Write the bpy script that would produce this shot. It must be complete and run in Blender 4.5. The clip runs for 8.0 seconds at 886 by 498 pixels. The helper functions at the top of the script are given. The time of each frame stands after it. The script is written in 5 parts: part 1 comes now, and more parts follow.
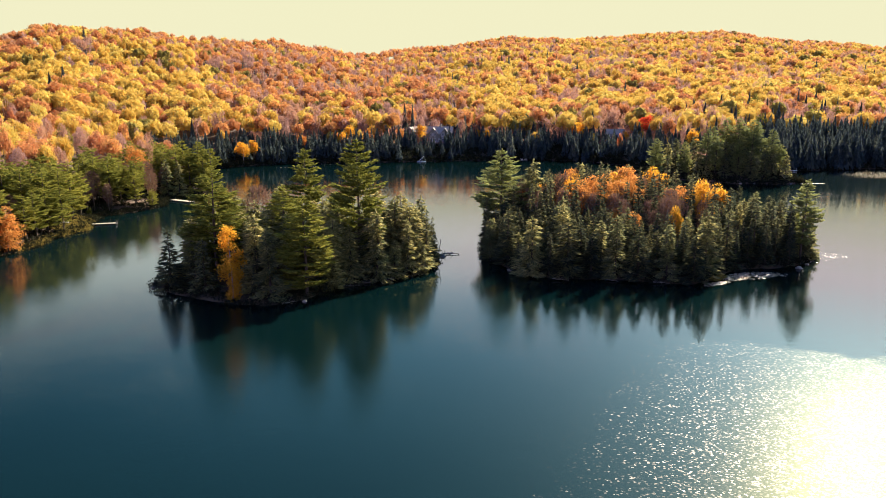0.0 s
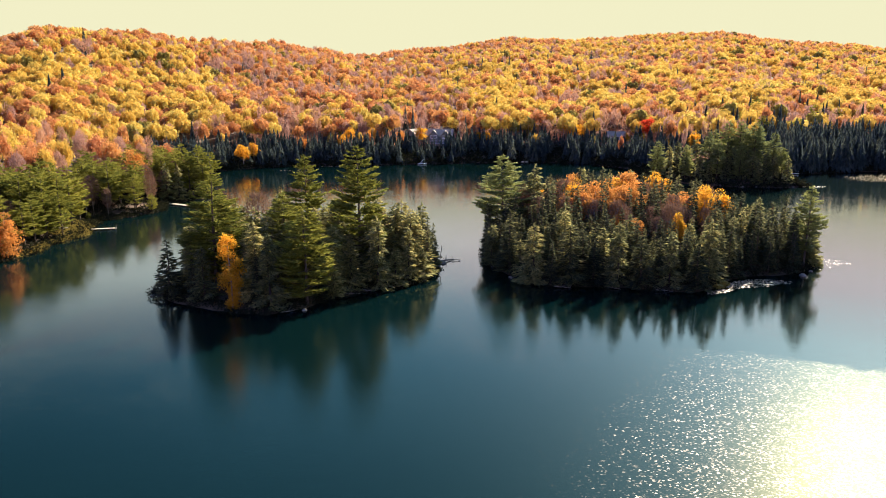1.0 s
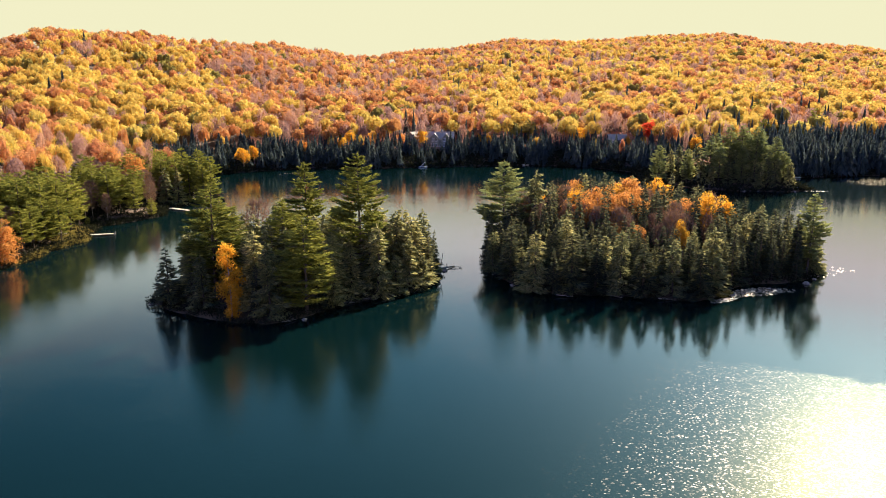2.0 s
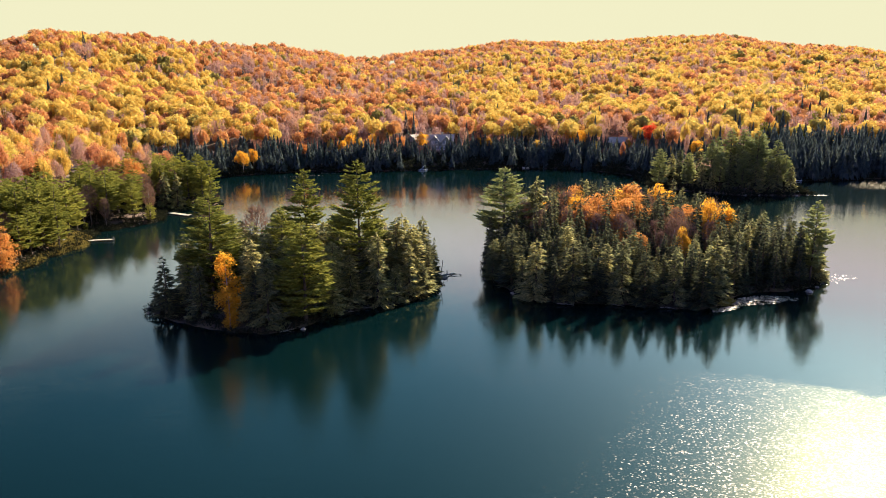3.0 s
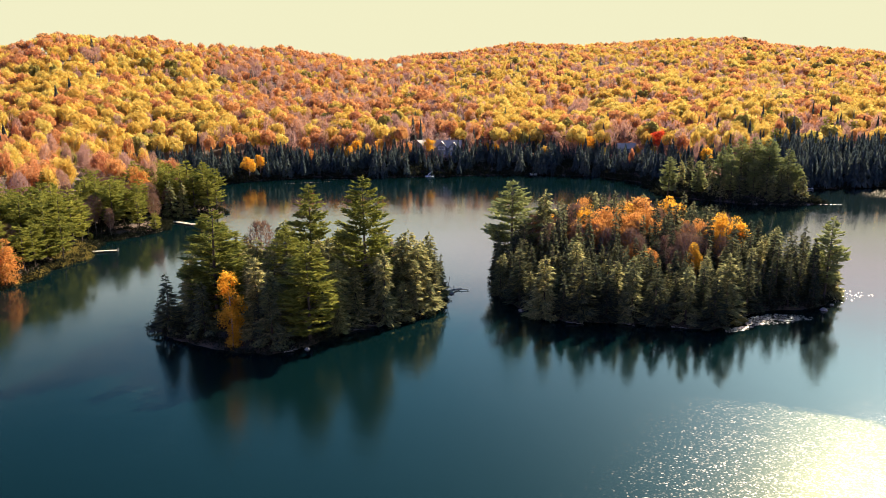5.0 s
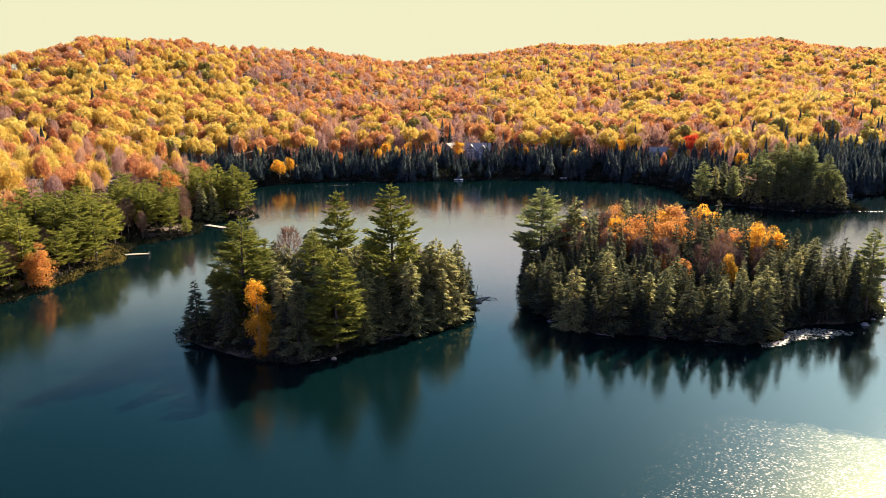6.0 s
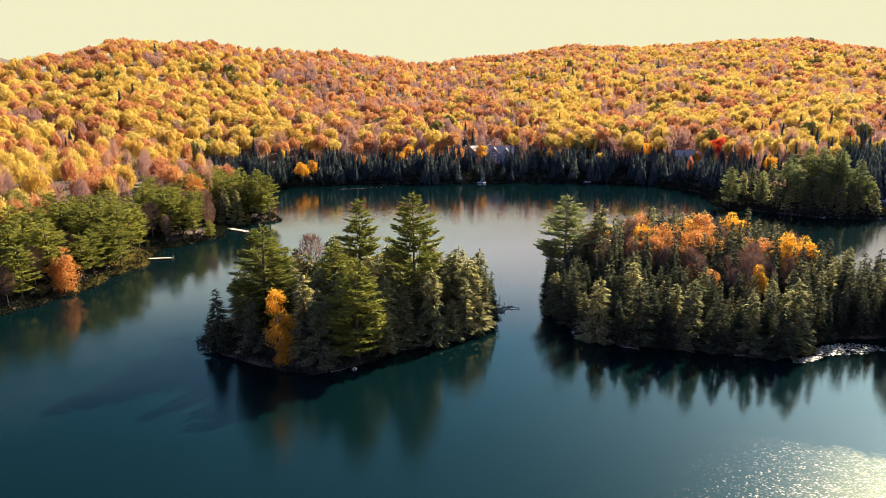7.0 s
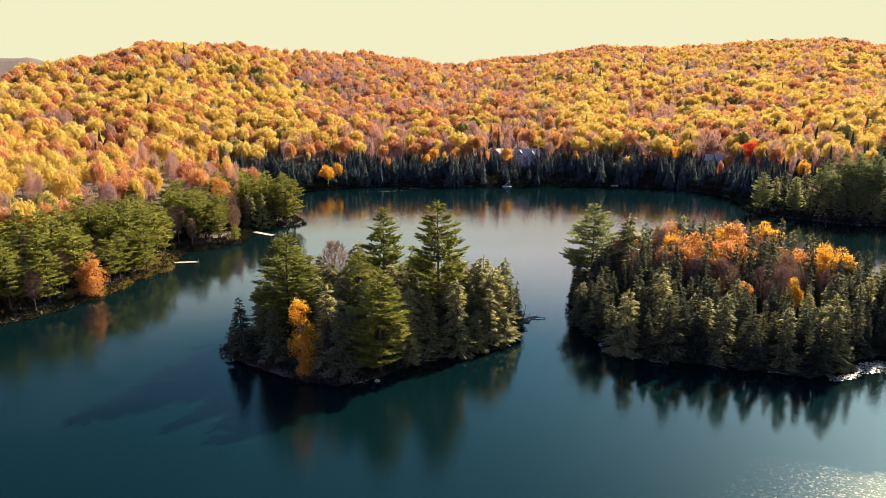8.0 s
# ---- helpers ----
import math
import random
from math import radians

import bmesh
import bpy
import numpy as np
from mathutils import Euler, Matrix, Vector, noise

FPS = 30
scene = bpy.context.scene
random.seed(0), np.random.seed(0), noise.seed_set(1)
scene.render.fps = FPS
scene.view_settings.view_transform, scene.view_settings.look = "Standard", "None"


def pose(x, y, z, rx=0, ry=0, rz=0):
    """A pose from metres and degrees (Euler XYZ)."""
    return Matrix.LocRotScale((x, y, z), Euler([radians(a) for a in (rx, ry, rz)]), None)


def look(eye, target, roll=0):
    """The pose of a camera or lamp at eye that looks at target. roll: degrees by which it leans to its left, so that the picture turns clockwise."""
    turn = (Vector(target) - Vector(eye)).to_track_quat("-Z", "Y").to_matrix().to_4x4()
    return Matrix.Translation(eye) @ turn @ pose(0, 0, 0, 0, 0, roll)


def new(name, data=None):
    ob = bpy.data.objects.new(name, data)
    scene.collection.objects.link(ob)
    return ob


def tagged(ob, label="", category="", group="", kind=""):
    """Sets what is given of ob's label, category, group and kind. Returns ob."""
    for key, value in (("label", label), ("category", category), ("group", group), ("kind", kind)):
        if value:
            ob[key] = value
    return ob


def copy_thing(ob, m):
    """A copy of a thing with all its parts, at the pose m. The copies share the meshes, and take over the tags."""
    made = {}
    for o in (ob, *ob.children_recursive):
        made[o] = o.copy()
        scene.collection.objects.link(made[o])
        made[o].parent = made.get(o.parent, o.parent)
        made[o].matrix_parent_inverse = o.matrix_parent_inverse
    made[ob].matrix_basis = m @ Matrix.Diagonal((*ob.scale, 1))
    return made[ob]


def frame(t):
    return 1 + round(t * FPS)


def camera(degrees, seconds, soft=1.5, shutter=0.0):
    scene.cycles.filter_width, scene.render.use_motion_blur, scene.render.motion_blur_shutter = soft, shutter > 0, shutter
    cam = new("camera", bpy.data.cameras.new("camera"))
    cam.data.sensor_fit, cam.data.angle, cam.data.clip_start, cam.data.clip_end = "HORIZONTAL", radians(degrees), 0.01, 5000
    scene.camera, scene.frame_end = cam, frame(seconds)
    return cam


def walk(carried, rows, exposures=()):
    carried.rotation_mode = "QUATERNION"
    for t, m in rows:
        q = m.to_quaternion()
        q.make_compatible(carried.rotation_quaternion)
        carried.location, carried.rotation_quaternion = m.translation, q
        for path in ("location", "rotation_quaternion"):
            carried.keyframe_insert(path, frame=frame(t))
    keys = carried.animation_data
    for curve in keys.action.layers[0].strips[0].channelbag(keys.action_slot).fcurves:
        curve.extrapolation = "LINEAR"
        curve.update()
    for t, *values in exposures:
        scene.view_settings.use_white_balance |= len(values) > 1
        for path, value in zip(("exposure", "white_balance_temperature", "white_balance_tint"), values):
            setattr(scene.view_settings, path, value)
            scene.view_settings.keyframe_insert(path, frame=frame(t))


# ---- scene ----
cam = camera(65.3, 8.0, soft=0.8)
PATH = [
    (0, (1.726, 7.505, 39.516), (1.3536, 9.4209, 39.0794), -0.10),
    (0.5, (1.457, 8.213, 40.152), (1.0840, 10.1289, 39.7159), -0.10),
    (1, (1.229, 8.908, 40.797), (0.8561, 10.8238, 40.3609), -0.10),
    (1.5, (1.036, 9.597, 41.449), (0.6622, 11.5125, 41.0139), -0.09),
    (3, (0.583, 11.696, 43.448), (0.2084, 13.6122, 43.0155), -0.07),
    (3.5, (0.449, 12.430, 44.127), (0.0744, 14.3466, 43.6951), -0.06),
    (4, (0.311, 13.193, 44.811), (-0.0637, 15.1100, 44.3800), -0.05),
    (4.5, (0.162, 13.993, 45.500), (-0.2135, 15.9093, 45.0698), -0.04),
    (6, (-0.433, 16.676, 47.591), (-0.9067, 18.5712, 47.1629), 0.01),
    (6.5, (-0.705, 17.689, 48.294), (-1.2098, 19.5766, 47.8668), 0.02),
    (7, (-1.028, 18.773, 49.000), (-1.5638, 20.6521, 48.5728), 0.04),
    (7.5, (-1.407, 19.935, 49.707), (-1.9763, 21.8047, 49.2805), 0.07),
    (8, (-1.852, 21.183, 50.416), (-2.4549, 23.0413, 49.9894), 0.09),
]
walk(cam, [(t, look(eye, target, roll)) for t, eye, target, roll in PATH], exposures=[(0, 1.75), (8, 1.75)])

# ---- world and sun ----
SUN_AZ, SUN_EL = 23.0, 29.5          # degrees east of the +y axis, and above the horizon
world = bpy.data.worlds.new("world")
scene.world = world
world.use_nodes = True
wn, wl = world.node_tree.nodes, world.node_tree.links
wn.clear()
sky = wn.new("ShaderNodeTexSky")
sky.sky_type = "NISHITA"
sky.sun_disc = False
sky.sun_elevation, sky.sun_rotation = radians(SUN_EL), radians(SUN_AZ)
sky.air_density, sky.dust_density, sky.ozone_density = 1.0, 1.8, 2.0
tone = wn.new("ShaderNodeVectorMath")
tone.operation = "MULTIPLY"
tone.inputs[1].default_value = (0.037, 0.078, 0.085)
# autumn haze: pale blue over the lower sky and warm along the horizon, brighter towards the sun
sky_dir = wn.new("ShaderNodeTexCoord")
sky_up = wn.new("ShaderNodeSeparateXYZ")
wl.new(sky_dir.outputs["Generated"], sky_up.inputs[0])


def sky_range(value, lo, hi, a, b):
    k = wn.new("ShaderNodeMapRange")
    k.interpolation_type = "SMOOTHSTEP"
    k.inputs[1].default_value, k.inputs[2].default_value, k.inputs[3].default_value, k.inputs[4].default_value = lo, hi, a, b
    wl.new(value, k.inputs[0])
    return k.outputs[0]


def sky_mix(fac, a, colour):
    k = wn.new("ShaderNodeMix")
    k.data_type = "RGBA"
    k.inputs[7].default_value = (*colour, 1)
    wl.new(fac, k.inputs[0])
    wl.new(a, k.inputs[6])
    return k.outputs[2]


wl.new(sky.outputs[0], tone.inputs[0])
pale = sky_mix(sky_range(sky_up.outputs[2], 0.225, 0.335, 1.0, 0.0), tone.outputs[0], (0.73, 0.82, 0.78))
sunward = wn.new("ShaderNodeVectorMath")
sunward.operation = "DOT_PRODUCT"
sunward.inputs[1].default_value = (math.sin(radians(SUN_AZ)), math.cos(radians(SUN_AZ)), 0)
wl.new(sky_dir.outputs["Generated"], sunward.inputs[0])
glow = wn.new("ShaderNodeVectorMath")
glow.operation = "SCALE"
wl.new(pale, glow.inputs[0])
# the open sky away from the sun is clear and lights the shaded sides
both = wn.new("ShaderNodeMath")
both.operation = "ADD"
wl.new(sky_range(sunward.outputs["Value"], -0.1, 0.85, 0.23, 0.68), both.inputs[0])
wl.new(sky_range(sunward.outputs["Value"], -0.7, 0.0, 0.34, 0.0), both.inputs[1])
wl.new(both.outputs[0], glow.inputs["Scale"])
# the haze round the sun takes the blue-green out of the sky
milky = wn.new("ShaderNodeMix")
milky.data_type, milky.blend_type = "RGBA", "MULTIPLY"
milky.inputs[7].default_value = (1.12, 0.86, 0.94, 1)
wl.new(sky_range(sunward.outputs["Value"], 0.66, 0.93, 0.0, 1.0), milky.inputs[0])
wl.new(glow.outputs[0], milky.inputs[6])
# and opposite to it the sky is a deeper, more violet blue
cool = wn.new("ShaderNodeMix")
cool.data_type, cool.blend_type = "RGBA", "MULTIPLY"
cool.inputs[7].default_value = (1.16, 0.88, 1.9, 1)
wl.new(sky_range(sunward.outputs["Value"], -0.5, 0.2, 1.0, 0.0), cool.inputs[0])
wl.new(milky.outputs[2], cool.inputs[6])
warm = sky_mix(sky_range(sky_up.outputs[2], 0.145, 0.22, 1.0, 0.0), cool.outputs[2], (0.265, 0.2575, 0.171))
back = wn.new("ShaderNodeBackground")
wout = wn.new("ShaderNodeOutputWorld")
wl.new(warm, back.inputs[0])
wl.new(back.outputs[0], wout.inputs[0])

sun_data = bpy.data.lights.new("sun", "SUN")
sun_data.energy, sun_data.angle, sun_data.color = 5.0, radians(0.55), (1.0, 0.86, 0.66)
to_sun = Vector((math.sin(radians(SUN_AZ)) * math.cos(radians(SUN_EL)), math.cos(radians(SUN_AZ)) * math.cos(radians(SUN_EL)), math.sin(radians(SUN_EL))))
sun = new("sun", sun_data)
sun.matrix_world = look(to_sun * 400, (0, 0, 0))


# ---- materials ----
def material(name):
    m = bpy.data.materials.new(name)
    m.use_nodes = True
    n = m.node_tree.nodes
    n.clear()
    return m, n, m.node_tree.links


def ramp(n, stops):
    r = n.new("ShaderNodeValToRGB")
    e = r.color_ramp.elements
    e[0].position, e[0].color = stops[0][0], (*stops[0][1], 1)
    e[1].position, e[1].color = stops[-1][0], (*stops[-1][1], 1)
    for p, c in stops[1:-1]:
        e.new(p).color = (*c, 1)
    return r


def foliage(name, colours, through_light=0.4, per="object", spread=0.5, rough=0.6, open_share=0.0):
    """Leaves: a colour for each tree along a ramp, shifted from leaf to leaf, with light passing through; open_share is the gaps in a leaf clump."""
    m, n, l = material(name)
    k = len(colours)
    r = ramp(n, [(i / (k - 1), c) for i, c in enumerate(colours)])
    geo = n.new("ShaderNodeNewGeometry")
    if per == "object":
        tree = n.new("ShaderNodeObjectInfo").outputs["Random"]
    else:
        a = n.new("ShaderNodeAttribute")
        a.attribute_name = "tint"
        tree = a.outputs["Fac"]
    mix = n.new("ShaderNodeMix")
    mix.data_type = "FLOAT"
    mix.inputs[0].default_value = spread
    l.new(tree, mix.inputs[2])
    l.new(geo.outputs["Random Per Island"], mix.inputs[3])
    l.new(mix.outputs[0], r.inputs[0])
    co = n.new("ShaderNodeTexCoord")
    ns = n.new("ShaderNodeTexNoise")
    ns.inputs["Scale"].default_value, ns.inputs["Detail"].default_value = 0.55, 2
    l.new(co.outputs["Object"], ns.inputs["Vector"])
    mr = n.new("ShaderNodeMapRange")
    mr.inputs[1].default_value, mr.inputs[2].default_value, mr.inputs[3].default_value, mr.inputs[4].default_value = 0.3, 0.7, 0.82, 1.15
    l.new(ns.outputs["Fac"], mr.inputs[0])
    hs = n.new("ShaderNodeHueSaturation")
    l.new(r.outputs[0], hs.inputs["Color"])
    l.new(mr.outputs[0], hs.inputs["Value"])
    b = n.new("ShaderNodeBsdfPrincipled")
    b.inputs["Roughness"].default_value = rough
    b.inputs["Specular IOR Level"].default_value = 0.0
    t = n.new("ShaderNodeBsdfTranslucent")
    l.new(hs.outputs[0], b.inputs["Base Color"])
    l.new(hs.outputs[0], t.inputs["Color"])
    s = n.new("ShaderNodeMixShader")
    s.inputs[0].default_value = through_light
    o = n.new("ShaderNodeOutputMaterial")
    l.new(b.outputs[0], s.inputs[1])
    l.new(t.outputs[0], s.inputs[2])
    if open_share:
        holes, clear = n.new("ShaderNodeMixShader"), n.new("ShaderNodeBsdfTransparent")
        holes.inputs[0].default_value = open_share
        l.new(s.outputs[0], holes.inputs[1])
        l.new(clear.outputs[0], holes.inputs[2])
        l.new(holes.outputs[0], o.inputs[0])
    else:
        l.new(s.outputs[0], o.inputs[0])
    return m


def solid(name, stops, scale=3.0, detail=6, rough=0.8, bump=0.3, bump_scale=None, metal=0.0, stretch=(1, 1, 1)):
    """A matt surface: noise at two scales through a colour ramp, with a fine relief."""
    m, n, l = material(name)
    co = n.new("ShaderNodeTexCoord")
    mp = n.new("ShaderNodeMapping")
    mp.inputs["Scale"].default_value = stretch
    l.new(co.outputs["Object"], mp.inputs[0])
    n1, n2 = n.new("ShaderNodeTexNoise"), n.new("ShaderNodeTexNoise")
    n1.inputs["Scale"].default_value, n1.inputs["Detail"].default_value = scale, detail
    n2.inputs["Scale"].default_value, n2.inputs["Detail"].default_value = (bump_scale or scale * 7), 4
    l.new(mp.outputs[0], n1.inputs["Vector"])
    l.new(mp.outputs[0], n2.inputs["Vector"])
    ad = n.new("ShaderNodeMix")
    ad.data_type = "FLOAT"
    ad.inputs[0].default_value = 0.35
    l.new(n1.outputs["Fac"], ad.inputs[2])
    l.new(n2.outputs["Fac"], ad.inputs[3])
    r = ramp(n, stops)
    l.new(ad.outputs[0], r.inputs[0])
    b = n.new("ShaderNodeBsdfPrincipled")
    b.inputs["Roughness"].default_value, b.inputs["Metallic"].default_value = rough, metal
    l.new(r.outputs[0], b.inputs["Base Color"])
    bp = n.new("ShaderNodeBump")
    bp.inputs["Strength"].default_value = bump
    bp.inputs["Distance"].default_value = 0.1
    l.new(n2.outputs["Fac"], bp.inputs["Height"])
    l.new(bp.outputs[0], b.inputs["Normal"])
    o = n.new("ShaderNodeOutputMaterial")
    l.new(b.outputs[0], o.inputs[0])
    return m


def lake_water():
    """Deep lake water: wind ripples that are calm in the lee of the islands and livelier over the open reach."""
    m, n, l = material("lake_water")
    # calm in the lee of the large island, ruffled in the open reach south of it
    patches = n.new("ShaderNodeTexNoise")
    patches.inputs["Scale"].default_value, patches.inputs["Detail"].default_value = 0.03, 4
    geo = n.new("ShaderNodeNewGeometry")
    l.new(geo.outputs["Position"], patches.inputs["Vector"])
    xyz = n.new("ShaderNodeSeparateXYZ")
    l.new(geo.outputs["Position"], xyz.inputs[0])

    def math_node(op, a, b):
        k = n.new("ShaderNodeMath")
        k.operation = op
        for i, q in enumerate((a, b)):
            if isinstance(q, (int, float)):
                k.inputs[i].default_value = q
            else:
                l.new(q, k.inputs[i])
        return k.outputs[0]

    def step_node(value, lo, hi, a, b):
        k = n.new("ShaderNodeMapRange")
        k.interpolation_type = "SMOOTHSTEP"
        k.inputs[1].default_value, k.inputs[2].default_value, k.inputs[3].default_value, k.inputs[4].default_value = lo, hi, a, b
        l.new(value, k.inputs[0])
        return k.outputs[0]

    wobble = math_node("MULTIPLY", math_node("SUBTRACT", patches.outputs["Fac"], 0.5), 9.0)
    ragged = n.new("ShaderNodeTexNoise")
    ragged.inputs["Scale"].default_value, ragged.inputs["Detail"].default_value = 0.35, 3
    l.new(geo.outputs["Position"], ragged.inputs["Vector"])
    tatters = math_node("MULTIPLY", math_node("SUBTRACT", ragged.outputs["Fac"], 0.5), 7.0)
    lee = math_node("ADD", math_node("ADD", xyz.outputs[1], math_node("MULTIPLY", xyz.outputs[0], 0.10)), math_node("ADD", wobble, tatters))
    south = step_node(lee, 121.0, 124.5, 1.0, 0.0)
    east = step_node(math_node("ADD", xyz.outputs[0], tatters), -10.0, 16.0, 0.0, 1.0)
    dying = math_node("MULTIPLY", step_node(lee, 92.0, 123.0, 1.0, 0.55), step_node(math_node("ADD", xyz.outputs[0], math_node("MULTIPLY", xyz.outputs[1], -0.5)), -50.0, -29.0, 0.08, 1.0))
    reach = math_node("MULTIPLY", math_node("MULTIPLY", south, east), dying)
    cove = math_node("MULTIPLY", step_node(math_node("ADD", xyz.outputs[0], math_node("MULTIPLY", wobble, 2.0)), 126.0, 142.0, 0.0, 1.0), step_node(xyz.outputs[1], 368.0, 378.0, 0.0, 1.0))
    ruffle = math_node("MAXIMUM", reach, math_node("MULTIPLY", cove, 0.9))
    breeze = step_node(patches.outputs["Fac"], 0.35, 0.65, WIND[0], WIND[1])
    small, big = n.new("ShaderNodeTexNoise"), n.new("ShaderNodeTexNoise")
    small.inputs["Scale"].default_value, small.inputs["Detail"].default_value = 4.2, 2.0
    big.inputs["Scale"].default_value, big.inputs["Detail"].default_value = 0.55, 2.0
    mp = n.new("ShaderNodeMapping")
    mp.inputs["Rotation"].default_value = (0, 0, radians(-20))
    mp.inputs["Scale"].default_value = (0.7, 1.0, 1.0)
    l.new(geo.outputs["Position"], mp.inputs[0])
    l.new(mp.outputs[0], small.inputs["Vector"])
    l.new(mp.outputs[0], big.inputs["Vector"])
    open_water = math_node("ADD", 1.0, math_node("MULTIPLY", step_node(xyz.outputs[1], 112.0, 138.0, 1.2, 0.0), step_node(xyz.outputs[0], -4.0, 16.0, 1.0, 0.0)))
    b1, b2 = n.new("ShaderNodeBump"), n.new("ShaderNodeBump")
    b1.inputs["Distance"].default_value, b2.inputs["Distance"].default_value = RIPPLE[0], RIPPLE[1]
    l.new(math_node("MULTIPLY", math_node("MULTIPLY", breeze, open_water), step_node(reach, 0.0, 0.6, 1.0, 0.1)), b1.inputs["Strength"])
    l.new(step_node(reach, 0.0, 0.6, 0.35, 0.02), b2.inputs["Strength"])
    l.new(big.outputs["Fac"], b2.inputs["Height"])
    l.new(small.outputs["Fac"], b1.inputs["Height"])
    l.new(b2.outputs[0], b1.inputs["Normal"])
    tint = ramp(n, [(0.35, DEEP[0]), (0.7, DEEP[1])])
    l.new(patches.outputs["Fac"], tint.inputs[0])
    b = n.new("ShaderNodeBsdfPrincipled")
    b.inputs["IOR"].default_value = 1.333
    l.new(step_node(ruffle, 0.0, 0.5, 0.055, 0.012), b.inputs["Roughness"])
    l.new(tint.outputs[0], b.inputs["Base Color"])
    l.new(b1.outputs[0], b.inputs["Normal"])
    # wavelets: each facet of the ruffled water leans its own way, few of them far
    cells = n.new("ShaderNodeTexVoronoi")
    cells.inputs["Scale"].default_value = FACET[0]
    l.new(mp.outputs[0], cells.inputs["Vector"])
    rgb = n.new("ShaderNodeSeparateColor")
    l.new(cells.outputs["Color"], rgb.inputs[0])
    gust = step_node(ragged.outputs["Fac"], 0.3, 0.7, 0.8, 1.2)
    lean = math_node("MULTIPLY", math_node("POWER", rgb.outputs[0], FACET[2]), math_node("MULTIPLY", gust, FACET[1]))
    turn = math_node("MULTIPLY", rgb.outputs[1], 2 * math.pi)
    facet = n.new("ShaderNodeCombineXYZ")
    l.new(math_node("MULTIPLY", lean, math_node("COSINE", turn, 0.0)), facet.inputs[0])
    l.new(math_node("MULTIPLY", lean, math_node("SINE", turn, 0.0)), facet.inputs[1])
    facet.inputs[2].default_value = 1.0
    upright = n.new("ShaderNodeVectorMath")
    upright.operation = "NORMALIZE"
    l.new(facet.outputs[0], upright.inputs[0])
    def wavelets(normal, rough, share, under, colour):
        k = n.new("ShaderNodeBsdfAnisotropic")
        k.distribution = "BECKMANN"
        k.inputs["Color"].default_value = colour
        k.inputs["Roughness"].default_value = rough
        if normal:
            l.new(normal, k.inputs["Normal"])
        mix = n.new("ShaderNodeMixShader")
        l.new(math_node("MULTIPLY", ruffle, share), mix.inputs[0])
        l.new(under, mix.inputs[1])
        l.new(k.outputs[0], mix.inputs[2])
        return mix.outputs[0]

    # cream and pink of the sun glint are put into these gloss colours
    fine = wavelets(None, CHOP[0], CHOP[1], b.outputs[0], (0.94, 0.94, 0.48, 1))
    both = wavelets(upright.outputs[0], FACET[3], FACET[4], fine, (1.0, 0.87, 0.82, 1))
    o = n.new("ShaderNodeOutputMaterial")
    l.new(both, o.inputs[0])
    return m


DEEP = ((0.0009, 0.0068, 0.0080), (0.0012, 0.0080, 0.0092))
CHOP = (0.315, 0.0046)                    # roughness and share of the finest wavelets
FACET = (6.2, 0.27, 0.85, 0.275, 0.0066)     # cells a metre, steepest slope, how few are steep, roughness, share
WIND, RIPPLE = (0.05, 0.10), (0.115, 0.03)
WATER = lake_water()
FLOOR = solid("forest_floor", [(0.3, (0.055, 0.036, 0.030)), (0.5, (0.11, 0.070, 0.050)), (0.7, (0.19, 0.12, 0.075))], 0.12, 8, 0.95, 0.6, 1.5)
BANK = solid("island_soil", [(0.3, (0.035, 0.025, 0.015)), (0.55, (0.09, 0.06, 0.03)), (0.75, (0.16, 0.11, 0.05))], 0.4, 8, 0.95, 0.6, 3)
BARK = solid("conifer_bark", [(0.3, (0.045, 0.03, 0.022)), (0.7, (0.12, 0.085, 0.065))], 2.0, 5, 0.9, 0.6, 9, stretch=(1, 1, 0.25))
PALE = solid("pale_bark", [(0.3, (0.16, 0.12, 0.10)), (0.7, (0.42, 0.35, 0.30))], 2.0, 5, 0.85, 0.4, 9, stretch=(1, 1, 0.3))
ROCK = solid("granite", [(0.3, (0.14, 0.12, 0.10)), (0.6, (0.30, 0.26, 0.22)), (0.8, (0.42, 0.37, 0.31))], 2.5, 7, 0.85, 0.6, 14)
DRIFT = solid("driftwood", [(0.3, (0.12, 0.10, 0.08)), (0.7, (0.34, 0.29, 0.24))], 3, 6, 0.85, 0.5, 20, stretch=(1, 1, 0.2))
PLANK = solid("weathered_planks", [(0.3, (0.30, 0.25, 0.19)), (0.7, (0.58, 0.50, 0.40))], 3, 6, 0.8, 0.4, 22)
WHITE = solid("white_paint", [(0.3, (0.70, 0.69, 0.66)), (0.7, (0.82, 0.81, 0.78))], 3, 5, 0.5, 0.1)
WALLP = solid("grey_clapboard", [(0.3, (0.16, 0.165, 0.145)), (0.7, (0.25, 0.25, 0.22))], 0.8, 5, 0.75, 0.3, 6, stretch=(0.2, 0.2, 6))
ROOFP = solid("roof_shingles", [(0.3, (0.30, 0.26, 0.22)), (0.7, (0.46, 0.41, 0.35))], 1.0, 6, 0.85, 0.5, 8)
STONE = solid("chimney_stone", [(0.3, (0.2, 0.18, 0.16)), (0.7, (0.4, 0.36, 0.32))], 3, 5, 0.9, 0.5)
HULL = solid("dark_boat_hull", [(0.3, (0.06, 0.06, 0.08)), (0.7, (0.12, 0.12, 0.14))], 2, 4, 0.35, 0.1)
# the pads' pale pink carries the sun's glint in the base colour
LILY = solid("lily_pad", [(0.3, (0.38, 0.24, 0.16)), (0.5, (0.52, 0.37, 0.27)), (0.7, (0.46, 0.29, 0.22))], 1.2, 4, 0.48, 0.1)
